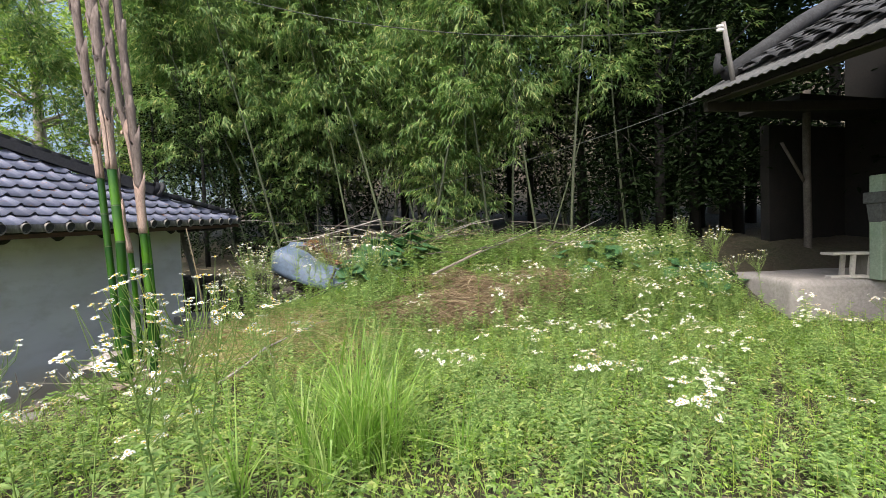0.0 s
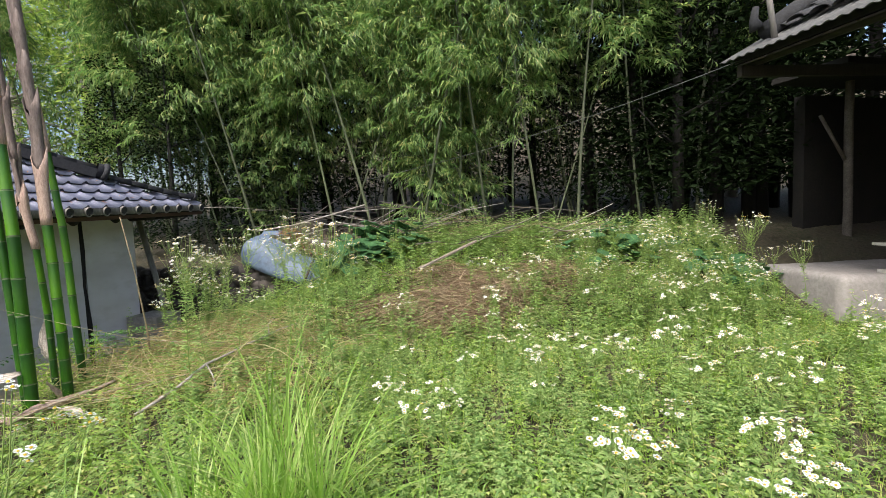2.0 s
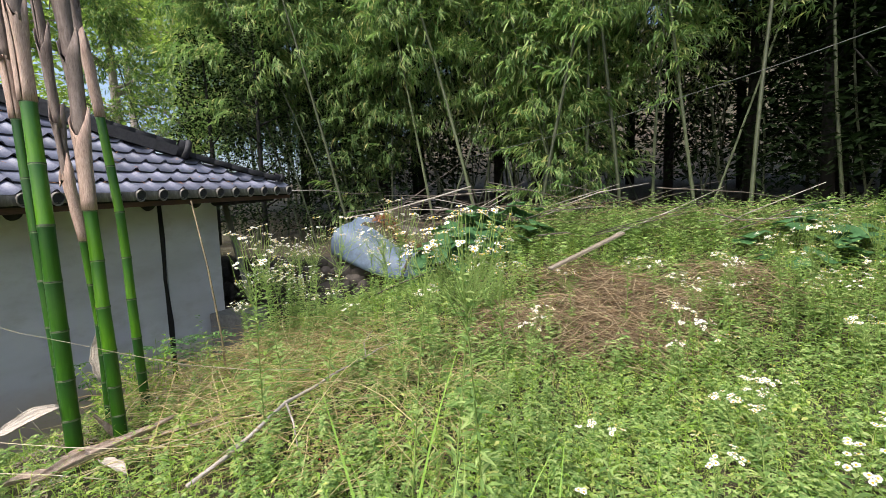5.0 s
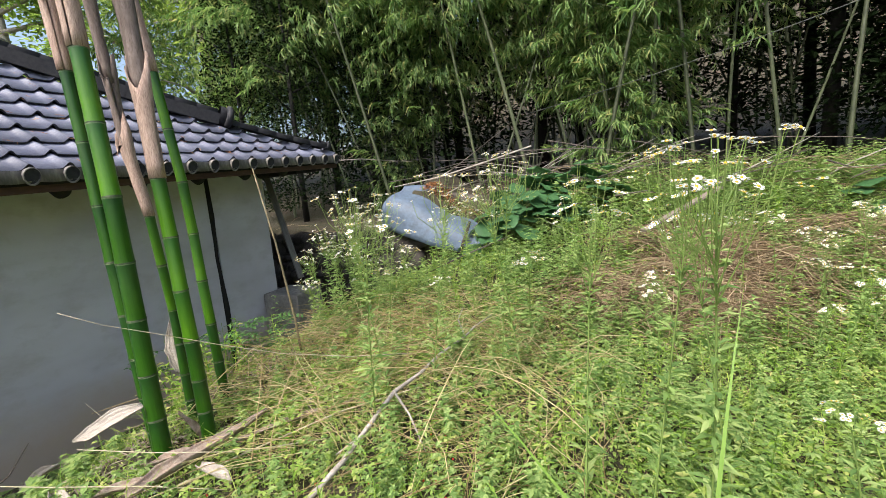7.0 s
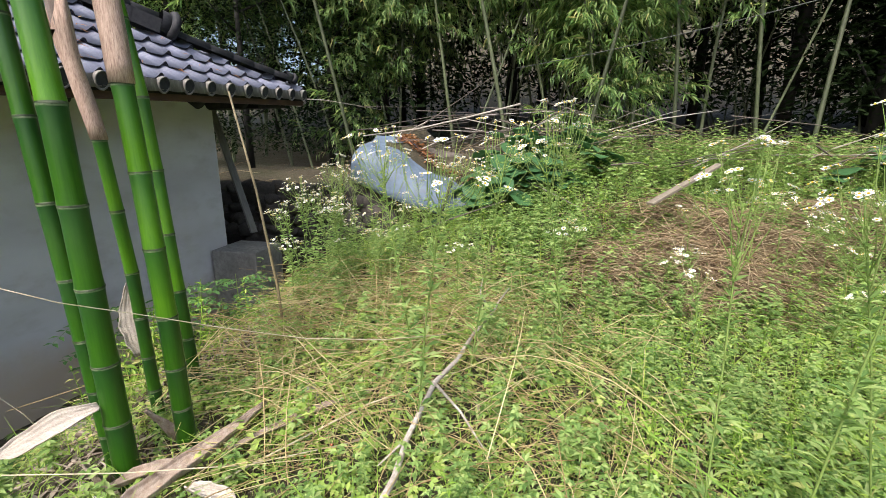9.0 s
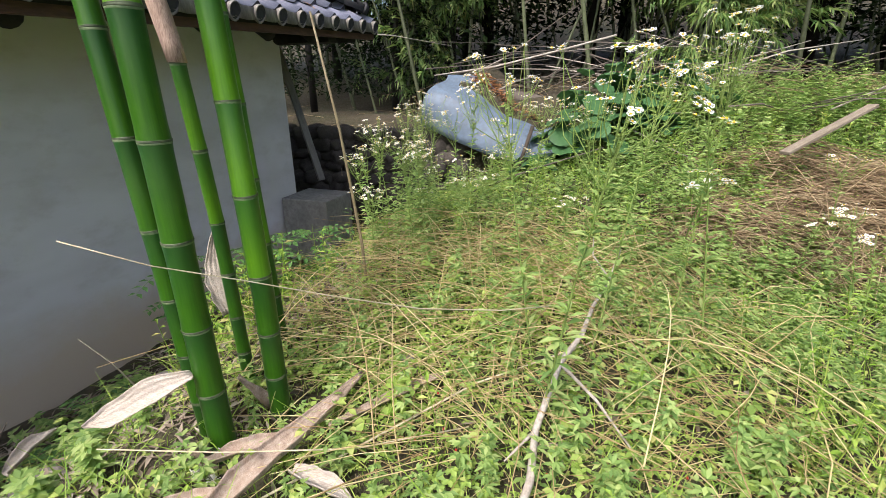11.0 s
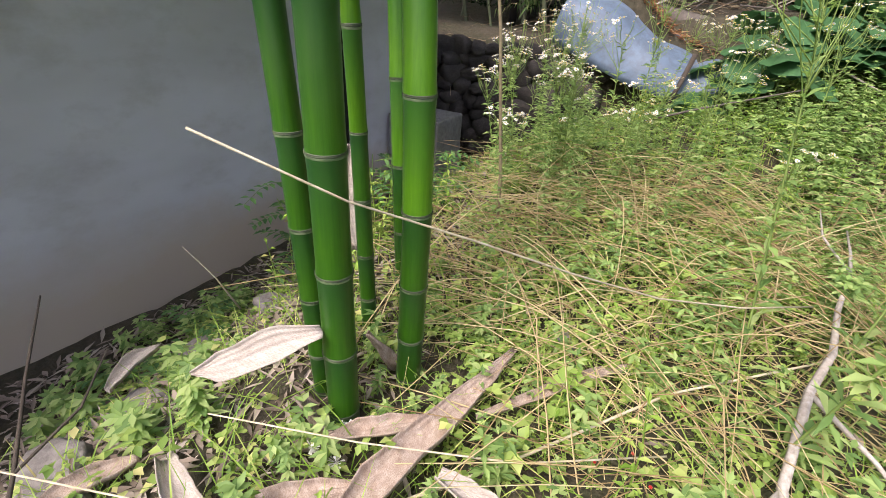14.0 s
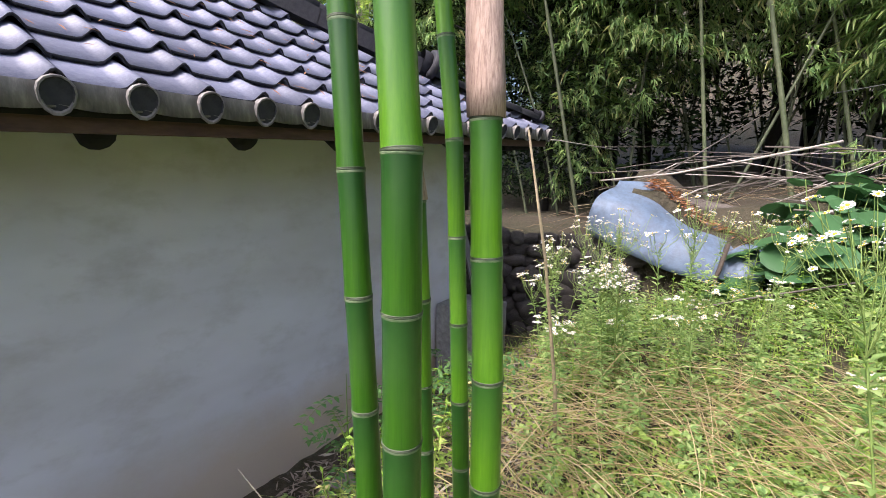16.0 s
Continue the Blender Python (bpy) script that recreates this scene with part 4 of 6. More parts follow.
    stick("straw_stalk", [(-3.06, 4.24, 0.02), (-2.55, 4.62, 0.16), (-2.1, 5.05, 0.22), (-1.6, 5.4, 0.25), (-1.1, 5.85, 0.28)], [0.005, 0.005, 0.0045, 0.004, 0.003], M_twig, "long tan stalk lying in the grass")
    stick("dark_twig", [(-3.62, 3.95, 0.02), (-3.75, 4.1, 0.12), (-3.95, 4.28, 0.22), (-4.2, 4.5, 0.3)], [0.007, 0.006, 0.005, 0.003], M_timber, "bare dark twig in front of the wall",
          [([(-3.75, 4.1, 0.12), (-3.72, 4.28, 0.2), (-3.76, 4.42, 0.3)], [0.005, 0.004, 0.002])])
    stick("dry_twig", [(-4.18, 5.3, -0.3), (-4.26, 5.25, -0.08), (-4.38, 5.2, 0.1)], [0.006, 0.004, 0.002], M_twig, "thin forked twig leaning against the wall")


M_sheath_brown = surface("brown_dry_sheath", (0.36, 0.27, 0.21), (0.52, 0.43, 0.36), (0.19, 0.12, 0.08), 0.8, 5, 45, 0.5, 0.004, (8, 8, 2))
culm_litter()


# ---- the sheeted wood pile on the bank ----
def pile_z(x, y):
    """Height of the heap under the sheet."""
    return float(np.interp(x, (-3.0, -2.5, -2.1, -1.7, -1.3, -0.3), (1.48, 1.47, 1.14, 0.99, 0.90, 0.95))) + 0.16 * (y - 9.4)


def wood_pile():
    # a stiff sheet bent over the pile: a high fold at one end, falling to a low flap at the other
    nu, nv = 34, 14
    us = (0, 0.25, 0.45, 0.72, 1.0)
    upper = ((-3.0, 9.5, 1.57), (-2.5, 9.6, 1.55), (-2.2, 9.5, 1.21), (-1.78, 9.4, 1.03), (-1.33, 9.3, 0.93))
    lower = ((-3.29, 9.12, 0.98), (-2.82, 8.98, 0.80), (-2.42, 8.9, 0.66), (-1.95, 8.84, 0.55), (-1.52, 8.82, 0.70))
    def along(line, u):
        return Vector([float(np.interp(u, us, [p[a] for p in line])) for a in range(3)])
    vs, fs = [], []
    for i in range(nu):
        u = i / (nu - 1)
        rim = sum(((along(upper, min(max(u + d, 0), 1))) for d in (-0.05, 0, 0.05)), Vector()) / 3
        foot = sum(((along(lower, min(max(u + d, 0), 1))) for d in (-0.05, 0, 0.05)), Vector()) / 3
        crease = 0.05 * math.exp(-((u - 0.76) / 0.03) ** 2)
        for j in range(nv):
            v = j / (nv - 1)
            hump = math.sin(min(v * 1.15, 1) * math.pi) * (0.20 - 0.12 * u)
            p = foot.lerp(rim, v) + Vector((-0.25 * hump * (1 - u) ** 2, -hump, hump * 0.55))
            w = noise.noise(Vector((u * 6, v * 3, 1.0))) * 0.025
            vs.append((p.x + w, p.y - w + crease, p.z + w * 0.5 - crease))
    for i in range(nu - 1):
        for j in range(nv - 1):
            a = i * nv + j
            fs.append((a, a + nv, a + nv + 1, a + 1))
    ob = new("plastic_sheet", mesh_np("plastic_sheet", vs, fs, M_sheet))
    so = ob.modifiers.new("thick", 'SOLIDIFY')
    so.thickness = 0.012
    tagged(ob, "blue-grey weathered sheet bent over a wood pile", "plastic sheet")
    rng = random.Random(21)
    # the earth and rotten wood that fill the pile
    n1, n2 = 30, 14
    vs, fs = [], []
    for i in range(n1):
        for j in range(n2):
            x, y = -3.0 + 2.9 * i / (n1 - 1), 9.3 + 1.7 * j / (n2 - 1)
            edge = 0.5 * max(0, 1 - i / 2) + 0.5 * max(0, i - n1 + 4) / 3
            vs.append((x, y + 0.12 * max(0, -2.2 - x), pile_z(x, y) - edge + 0.04 * noise.noise(Vector((x * 4, y * 4, 2)))))
    for i in range(n1 - 1):
        for j in range(n2 - 1):
            a = i * n2 + j
            fs.append((a, a + n2, a + n2 + 1, a + 1))
    core = new("earth_mound", mesh_np("earth_mound", vs, fs, M_soil))
    so = core.modifiers.new("thick", 'SOLIDIFY')
    so.thickness, so.offset = 0.25, -1
    tagged(core, "brown heap of earth and rotten wood under the sheet", "earth heap")
    v, f = tube_arrays([(-2.3, 9.78, 1.33), (-1.75, 9.8, 1.22), (-1.1, 9.86, 1.12), (-0.5, 9.95, 1.10)], [0.08, 0.088, 0.085, 0.08], 11)
    tagged(new("log", mesh_np("log", v, f, M_stick)), "thick weathered log lying along the pile", "log")
    # boards and logs
    for k in range(7):
        y, z = 9.75 + 0.16 * k, 0.95 + 0.05 * k
        bm = bmesh.new()
        box(bm, 0, rng.uniform(2.0, 2.9), -0.08, 0.08, -0.03, 0.03, 0.006)
        b = part("board", bm, M_timber_grey if k % 2 else M_timber)
        b.matrix_world = pose(-2.25 + rng.uniform(-0.2, 0.3), y, z, rng.uniform(-10, 10), rng.uniform(-3, 4), rng.uniform(-9, 6))
        tagged(b, "weathered board stacked on the wood pile", "board", "boards of the pile")
    for k in range(8):
        v, f = tube_arrays([(0, 0, 0), (1.1, 0.03, 0.02), (2.3, 0, 0)], [0.07, 0.075, 0.065], 9)
        b = new("log", mesh_np("log", v, f, M_timber if k % 3 else M_timber_grey))
        b.matrix_world = pose(-2.6 + rng.uniform(-0.2, 0.5), 9.8 + 0.2 * (k % 4), 0.55 + 0.16 * (k // 4) + 0.05 * (k % 4), 0, 0, rng.uniform(-6, 6))
        tagged(b, "dark weathered log under the boards", "log", "logs of the pile")
    v, f = tube_arrays([(-3.2, 9.7, 1.56), (-2.4, 9.62, 1.66), (-1.6, 9.55, 1.84), (-0.95, 9.5, 2.0)], [0.008, 0.011, 0.012, 0.013], 7)
    tagged(new("bamboo_pole", mesh_np("bamboo_pole", v, f, M_bark)), "long pale dry pole laid across the pile", "pole")
    v, f = tube_arrays([(-1.86, 8.98, 0.98), (-1.94, 8.78, 0.72), (-2.02, 8.70, 0.45)], [0.025, 0.022, 0.018], 7)
    tagged(new("stick", mesh_np("stick", v, f, M_timber)), "short dark stick leaning on the sheet", "stick")


wood_pile()


def fallen_sticks():
    """Grey sticks thrown over the pile and along the foot of the grove."""
    rng = random.Random(66)
    for k in range(70):
        cx, cy = (rng.gauss(-1.6, 0.9), rng.gauss(10.1, 0.35)) if k < 36 else (rng.gauss(0.9, 1.4), rng.gauss(9.5, 0.45))
        z = max(float(ground_z(cx, cy)), pile_z(cx, cy) if k < 36 and cx < -0.2 else 0) + rng.uniform(0.08, 0.55)
        ln, a = rng.uniform(0.7, 2.4), rng.gauss(0.0, 0.5)
        up = rng.gauss(0.05, 0.25)
        d = Vector((math.cos(a) * math.cos(up), math.sin(a) * math.cos(up), math.sin(up))) * ln / 2
        c = Vector((cx, cy, z))
        bend = Vector((rng.uniform(-0.05, 0.05), rng.uniform(-0.05, 0.05), rng.uniform(-0.02, 0.08)))
        r0 = rng.uniform(0.005, 0.012)
        v, f = tube_arrays([c - d, c + bend, c + d], [r0, r0 * 0.8, r0 * 0.4], 6)
        ob = new("fallen_stick", mesh_np("fallen_stick", v, f, M_stick if k % 4 else M_bark))
        tagged(ob, "thin grey stick thrown onto the brushwood", "stick", "sticks at the grove's foot")


fallen_sticks()

# ---- bamboo grove and trees ----
def leaf_quads(ln, w, bend=0.25):
    """A lance-shaped leaf along +X, folded on its midrib."""
    v = np.array([(0, 0, 0), (ln * 0.4, w / 2, -0.004), (ln * 0.4, -w / 2, -0.004), (ln, 0, -ln * bend)])
    return v, np.array([(0, 3, 1), (0, 2, 3)])


def rot_arr(v, yaw, pitch):
    c, s = math.cos(pitch), math.sin(pitch)
    v = np.stack([v[:, 0] * c - v[:, 2] * s, v[:, 1], v[:, 0] * s + v[:, 2] * c], -1)
    c, s = math.cos(yaw), math.sin(yaw)
    return np.stack([v[:, 0] * c - v[:, 1] * s, v[:, 0] * s + v[:, 1] * c, v[:, 2]], -1)


def spray(rng, n=9, ln=0.155, w=0.022):
    """Bamboo leaves fanned out along a fine twig."""
    items = []
    for k in range(n):
        v, f = leaf_quads(ln * rng.uniform(0.7, 1.2), w * rng.uniform(0.8, 1.2), rng.uniform(0.1, 0.5))
        v = rot_arr(v, rng.uniform(-1.1, 1.1) if k else 0.0, rng.uniform(-0.9, 0.25))
        items.append((v + np.array([0.035 * k, 0, -0.006 * k]), f))
    return join_arrays(items)


def bamboo_crown(seed, height, start, count, reach, lean):
    """Leaf sprays set on side branches all the way up a culm."""
    rng = random.Random(seed)
    nr = np.random.default_rng(seed)
    temps = [spray(rng, 9), spray(rng, 10, 0.14), spray(rng, 8, 0.18)]
    pts, yaws, tl, tw = [], [], [], []
    branch = []
    tot = 0
    while tot < count:
        t = nr.uniform(0, 1) ** 0.85
        h = start + (height - start) * t
        out = reach * (1.0 - 0.55 * t) * nr.uniform(0.55, 1.1)
        yaw = nr.uniform(0, 2 * math.pi)
        rise = nr.uniform(0.05, 0.55)
        c = np.array([lean[0] * (h / height) ** 2, lean[1] * (h / height) ** 2, h])
        for k in range(nr.integers(9, 17)):
            s = nr.uniform(0.2, 1.0)
            droop = -0.35 * out * s * s
            p = c + np.array([math.cos(yaw) * out * s, math.sin(yaw) * out * s, rise * out * s + droop]) + nr.normal(0, 0.10, 3)
            pts.append(p)
            yaws.append(yaw + nr.normal(0, 0.9))
            tot += 1
        e = c + np.array([math.cos(yaw) * out, math.sin(yaw) * out, rise * out - 0.35 * out])
        branch.append(tube_arrays([c, (c + e) / 2 + np.array([0, 0, 0.05]), e], [0.006, 0.004, 0.0015], 3, False))
    pts, yaws = np.array(pts), np.array(yaws)
    sc = nr.uniform(0.8, 1.25, len(pts))
    tilt = nr.normal(0.25, 0.35, len(pts))
    pick = nr.integers(0, 3, len(pts))
    items = []
    for k in range(3):
        m = pick == k
        items.append(scatter(temps[k], pts[m], yaws[m], sc[m], tilt[m], yaws[m]))
    return join_arrays(items), join_arrays(branch)


def culm_curve(height, lean, n=14):
    return [(lean[0] * t * t, lean[1] * t * t, height * t) for t in np.linspace(0, 1, n)]


def build_grove():
    kinds = []
    spec = ((31, 8.5, 2.2, 1250, 1.5, (0.5, -1.1)), (32, 9.5, 2.4, 1300, 1.5, (-0.7, -0.8)), (33, 7.5, 1.9, 1200, 1.5, (0.2, -1.5)),
            (34, 10.5, 3.0, 850, 1.3, (-0.2, -0.6)), (35, 10.0, 3.6, 800, 1.3, (0.9, -0.2)), (36, 5.0, 0.5, 950, 1.2, (-0.4, -1.0)))
    for seed, h, st, cnt, reach, lean in spec:
        crown, twigs = bamboo_crown(seed, h, st, cnt, reach, lean)
        zs = culm_curve(h, lean, 40)
        cv = []
        rr = []
        for k, p in enumerate(zs):
            t = k / 39
            cv.append(p)
            rr.append(max(0.030 * (1 - t) ** 0.8, 0.004) * (1.12 if k % 2 else 1.0))
        cv, cf = tube_arrays(cv, rr, 8, False)
        kinds.append((mesh_np("culm", cv, cf, M_grove), mesh_np("crown", crown[0], crown[1], M_bam), mesh_np("twigs", twigs[0], twigs[1], M_grove)))
    rng = random.Random(77)
    spots = []
    # front row
    for x, y, k in ((-4.9, 11.2, 1), (-3.6, 10.9, 3), (-3.0, 11.6, 2), (-1.9, 11.0, 3), (-1.0, 10.7, 1), (-0.2, 11.2, 2), (0.1, 10.2, 0), (0.9, 10.6, 1), (1.5, 10.3, 3),
                    (2.1, 10.8, 0), (2.6, 10.1, 3), (3.3, 10.0, 4), (4.7, 10.2, 4), (6.2, 10.9, 4), (-6.2, 11.5, 2), (-7.2, 12.4, 0),
                    (0.4, 11.0, 5), (-4.2, 11.9, 5), (1.2, 11.3, 5)):
        spots.append((x, y, k))
    for k in range(64):
        x = rng.uniform(-10, 10)
        y = rng.uniform(11.8, 17.5)
        if x > 3.0 and k % 3:
            continue
        spots.append((x, y, rng.choice((0, 1, 2, 3, 4)) if x < 2.5 else rng.choice((3, 4, 3, 1))))
    for x, y, k in spots:
        z = float(ground_z(x, y))
        turn = rng.uniform(-35, 35)
        sc = rng.uniform(0.88, 1.12)
        b = thing("bamboo", pose(x, y, z - 0.1, rng.uniform(-5, 4), rng.uniform(-13, 11), turn), "tall green bamboo with drooping leafy branches", "bamboo", "bamboo grove")
        b.scale = (sc, sc, sc)
        for nm, me in zip(("culm", "crown", "twig_mass"), kinds[k]):
            ob = part(nm, me, None, b)
            if nm != "culm":
                tagged(ob, kind="stuff")
    # bare lower culms deep in the grove
    for k in range(60):
        x, y = rng.uniform(-6, 9), rng.uniform(10.8, 15)
        h = rng.uniform(5, 8)
        ln = (rng.uniform(-0.8, 0.8), rng.uniform(-0.6, 0.4))
        v, f = tube_arrays(culm_curve(h, ln, 10), [0.021 * (1 - 0.06 * i) for i in range(10)], 7, False)
        b = new("slender_bamboo", mesh_np("slender_bamboo", v, f, M_grove))
        b.matrix_world = pose(x, y, float(ground_z(x, y)) - 0.1, rng.uniform(-12, 9), rng.uniform(-24, 22), 0)
        tagged(b, "bare slender bamboo stem in the dark grove", "bamboo", "bare stems in the grove")


build_grove()


def build_trees():
    def tree(x, y, h, spread, seed):
        rng = np.random.default_rng(seed)
        z = float(ground_z(x, y))
        t = thing("tree", pose(x, y, z - 0.2), "leafy broadleaved tree behind the shed roof", "tree", "trees behind the shed")
        items = [tube_arrays([(0, 0, 0), (0.1, 0, h * 0.3), (-0.1, 0.1, h * 0.6), (0, 0, h * 0.9)], [0.2, 0.16, 0.1, 0.03], 9)]
        pts = []
        for k in range(26):
            a, hh = rng.uniform(0, 6.28), h * rng.uniform(0.25, 0.9)
            ln = spread * rng.uniform(0.5, 1.0) * (1.1 - 0.5 * hh / h)
            e = np.array([math.cos(a) * ln, math.sin(a) * ln, hh + ln * 0.3])
            items.append(tube_arrays([(0, 0, hh), tuple(e * np.array([0.5, 0.5, 1]) + np.array([0, 0, -ln * 0.05])), tuple(e)], [0.06, 0.035, 0.012], 5))
            c = np.array([0, 0, hh]) + (e - np.array([0, 0, hh])) * rng.uniform(0.35, 1.0, (250, 1))
            pts.append(c + rng.normal(0, 0.33, (250, 3)))
        v, f = join_arrays(items)
        part("trunk", mesh_np("trunk", v, f, M_bark), None, t)
        pts = np.concatenate(pts)
        lv = np.array([(0, 0, 0), (0.07, 0.035, 0.0), (0.14, 0, -0.03), (0.07, -0.035, 0.0)])
        lf = np.array([(0, 1, 2, 3)])
        n = len(pts)
        v, f = scatter((lv, lf), pts, rng.uniform(0, 6.28, n), rng.uniform(0.8, 1.5, n), rng.normal(0.2, 0.5, n), rng.uniform(0, 6.28, n))
        part("crown", mesh_np("crown", v, f, M_tree, False), None, t)
    # Added trees: their near-black crowns stand in for shade behind grove and house.
    rr = random.Random(6)
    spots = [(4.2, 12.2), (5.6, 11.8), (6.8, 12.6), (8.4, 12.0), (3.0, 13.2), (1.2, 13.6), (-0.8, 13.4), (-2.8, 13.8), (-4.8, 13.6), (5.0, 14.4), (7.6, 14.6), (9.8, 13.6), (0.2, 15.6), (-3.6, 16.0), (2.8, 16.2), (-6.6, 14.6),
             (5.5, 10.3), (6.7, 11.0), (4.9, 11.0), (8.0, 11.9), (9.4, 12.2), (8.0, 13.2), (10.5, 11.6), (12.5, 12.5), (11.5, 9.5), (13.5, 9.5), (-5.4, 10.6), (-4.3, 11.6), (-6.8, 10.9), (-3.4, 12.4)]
    rng = np.random.default_rng(50)
    n = 4800
    h = rng.uniform(0.1, 1, n) * 8.5
    a = rng.uniform(0, 6.28, n)
    ln = np.sqrt(rng.uniform(0.1, 1, n)) * 1.7 * (1.05 - 0.6 * h / 8.5)
    pts = np.stack([np.cos(a) * ln, np.sin(a) * ln, h], -1)
    lv, lf = np.array([(0, 0, 0), (0.06, 0.03, 0.0), (0.13, 0, -0.03), (0.06, -0.03, 0.0)]), np.array([(0, 1, 2, 3)])
    v, f = scatter((lv, lf), pts, rng.uniform(0, 6.28, n), rng.uniform(0.8, 1.5, n), rng.normal(0.3, 0.5, n), rng.uniform(0, 6.28, n))
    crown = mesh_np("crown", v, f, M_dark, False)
    v, f = join_arrays([tube_arrays([(0, 0, 0), (0.1, 0, 3), (0, 0, 8)], [0.12, 0.09, 0.03], 8)] + [tube_arrays([(0, 0, 1.2 + 0.6 * k), (math.cos(k * 2.4) * 0.6, math.sin(k * 2.4) * 0.6, 1.5 + 0.6 * k), (math.cos(k * 2.4) * 1.2, math.sin(k * 2.4) * 1.2, 1.9 + 0.6 * k)], [0.04, 0.025, 0.008], 5) for k in range(10)])
    trunk = mesh_np("trunk", v, f, M_timber_dark)
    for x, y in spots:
        t = thing("evergreen", pose(x, y, float(ground_z(x, y)) - 0.2, 0, 0, rr.uniform(0, 360)), "added tree, leaves coloured near-black as the grove's deep shade", "tree", "evergreens behind the grove")
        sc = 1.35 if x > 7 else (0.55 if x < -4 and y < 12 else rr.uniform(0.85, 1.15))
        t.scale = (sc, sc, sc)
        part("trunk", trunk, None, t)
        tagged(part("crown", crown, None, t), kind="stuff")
    tree(-9.5, 13.5, 8.5, 2.8, 1)
    tree(-13.0, 14.5, 9.5, 3.2, 2)
    tree(-12.0, 10.5, 7.0, 2.6, 3)
    tree(-17.0, 19.0, 11.0, 3.8, 4)
    tree(-8.0, 17.5, 10.5, 3.2, 5)
    tree(9.5, 15.0, 10.0, 3.5, 6)


build_trees()

# ---- weeds, grass and flowers ----
WALKED = [(0.5, -0.2), (0.5, 0.4), (0.72, 0.9), (0.67, 1.5), (-0.15, 2.5), (-0.8, 2.7), (-1.3, 3.0), (-1.7, 3.15), (-2.15, 3.65), (-2.6, 3.8)]


def off_path(x, y):
    """Distance from the trodden line across the plot."""
    best = np.full(np.shape(x), 99.0)
    for (ax, ay), (bx, by) in zip(WALKED, WALKED[1:]):
        dx, dy = bx - ax, by - ay
        t = np.clip(((x - ax) * dx + (y - ay) * dy) / (dx * dx + dy * dy), 0, 1)
        best = np.minimum(best, np.hypot(x - ax - t * dx, y - ay - t * dy))
    return best


def open_ground(x, y):
    """True where weeds can stand: off the platform, the shed and the wood pile."""
    n = (x + 4.46) * 0.983 - (y - 7.985) * 0.185
    ok = (n > 0.12) | (y > 9.0)
    ok &= ~((x > 5.6) & (y > 6.65))
    ok &= ~((x > -3.4) & (x < -1.3) & (y > 8.75) & (y < 11.2))
    ok &= ~((x > -3.4) & (x < -0.2) & (y > 9.25) & (y < 11.2))
    ok &= ~((x < -3.0) & (y > 8.55) & (y < 9.3))
    return ok


def spread(rng, n, x0, x1, y0, y1, keep=None):
    x, y = rng.uniform(x0, x1, n), rng.uniform(y0, y1, n)
    ok = open_ground(x, y)
    if keep is not None:
        ok &= keep(x, y)
    x, y = x[ok], y[ok]
    return np.stack([x, y, ground_z(x, y)], -1)


def leaflet(ln, w, flat=False):
    if flat:
        return np.array([(0, 0, 0), (ln * 0.5, w / 2, 0.0), (ln * 0.5, -w / 2, 0.0), (ln, 0, -ln * 0.2)]), np.array([(0, 3, 1), (0, 2, 3)])
    v = np.array([(0, 0, 0), (ln * 0.5, w / 2, 0.004), (ln * 0.5, -w / 2, 0.004), (ln, 0, -ln * 0.15), (ln * 0.52, 0, -0.003)])
    return v, np.array([(0, 4, 1), (0, 2, 4), (1, 4, 3), (4, 2, 3)])


def trifoliate(rng, stems=4, h=0.10, size=0.036):
    """Low weed: thin stalks, each with three toothed-looking leaflets."""
    items = []
    for s in range(stems):
        a, tilt, hh = rng.uniform(0, 6.28), rng.uniform(0.2, 0.9), h * rng.uniform(0.5, 1.2)
        tip = np.array([math.cos(a) * hh * tilt, math.sin(a) * hh * tilt, hh])
        side = np.array([-math.sin(a), math.cos(a), 0]) * 0.0014
        items.append((np.array([-side, side, tip]), np.array([(0, 1, 2)])))
        for b in (-1.25, 0.0, 1.25):
            v, f = leaflet(size * rng.uniform(0.8, 1.2), size * 0.72, size < 0.026)
            items.append((rot_arr(v, a + b, rng.uniform(-0.35, 0.3)) + tip, f))
    return join_arrays(items)


def feathery(rng, h=0.22, n=9):
    """Upright weed with cut leaves up its stem."""
    items = [(np.array([(-0.002, 0, 0), (0.002, 0, 0), (0.0, 0.0, h)]), np.array([(0, 1, 2)]))]
    for k in range(n):
        z, a = h * (0.2 + 0.8 * k / n), k * 2.4
        for b in (-0.6, 0, 0.6):
            v, f = leaflet(0.052 * rng.uniform(0.7, 1.1) * (1.15 - 0.5 * k / n), 0.015, True)
            items.append((rot_arr(v, a + b, rng.uniform(-0.2, 0.5)) + np.array([0, 0, z]), f))
    return join_arrays(items)


def blade(h, w, lean, n=4, z_end=None):
    v, f = [], []
    for i in range(n + 1):
        t = i / n
        x = lean * h * t * t
        z = h * (t - 0.35 * lean * t * t)
        ww = w * (1 - t ** 2) / 2 + 0.0003
        v += [(x, -ww, z), (x, ww, z)]
    for i in range(n):
        a = 2 * i
        f += [(a, a + 1, a + 3), (a, a + 3, a + 2)]
    return np.array(v), np.array(f)


def stuff(name, arrays, material, label, category):
    v, f = arrays
    tagged(new(name, mesh_np(name, v, f, material)), label, category, kind="stuff")


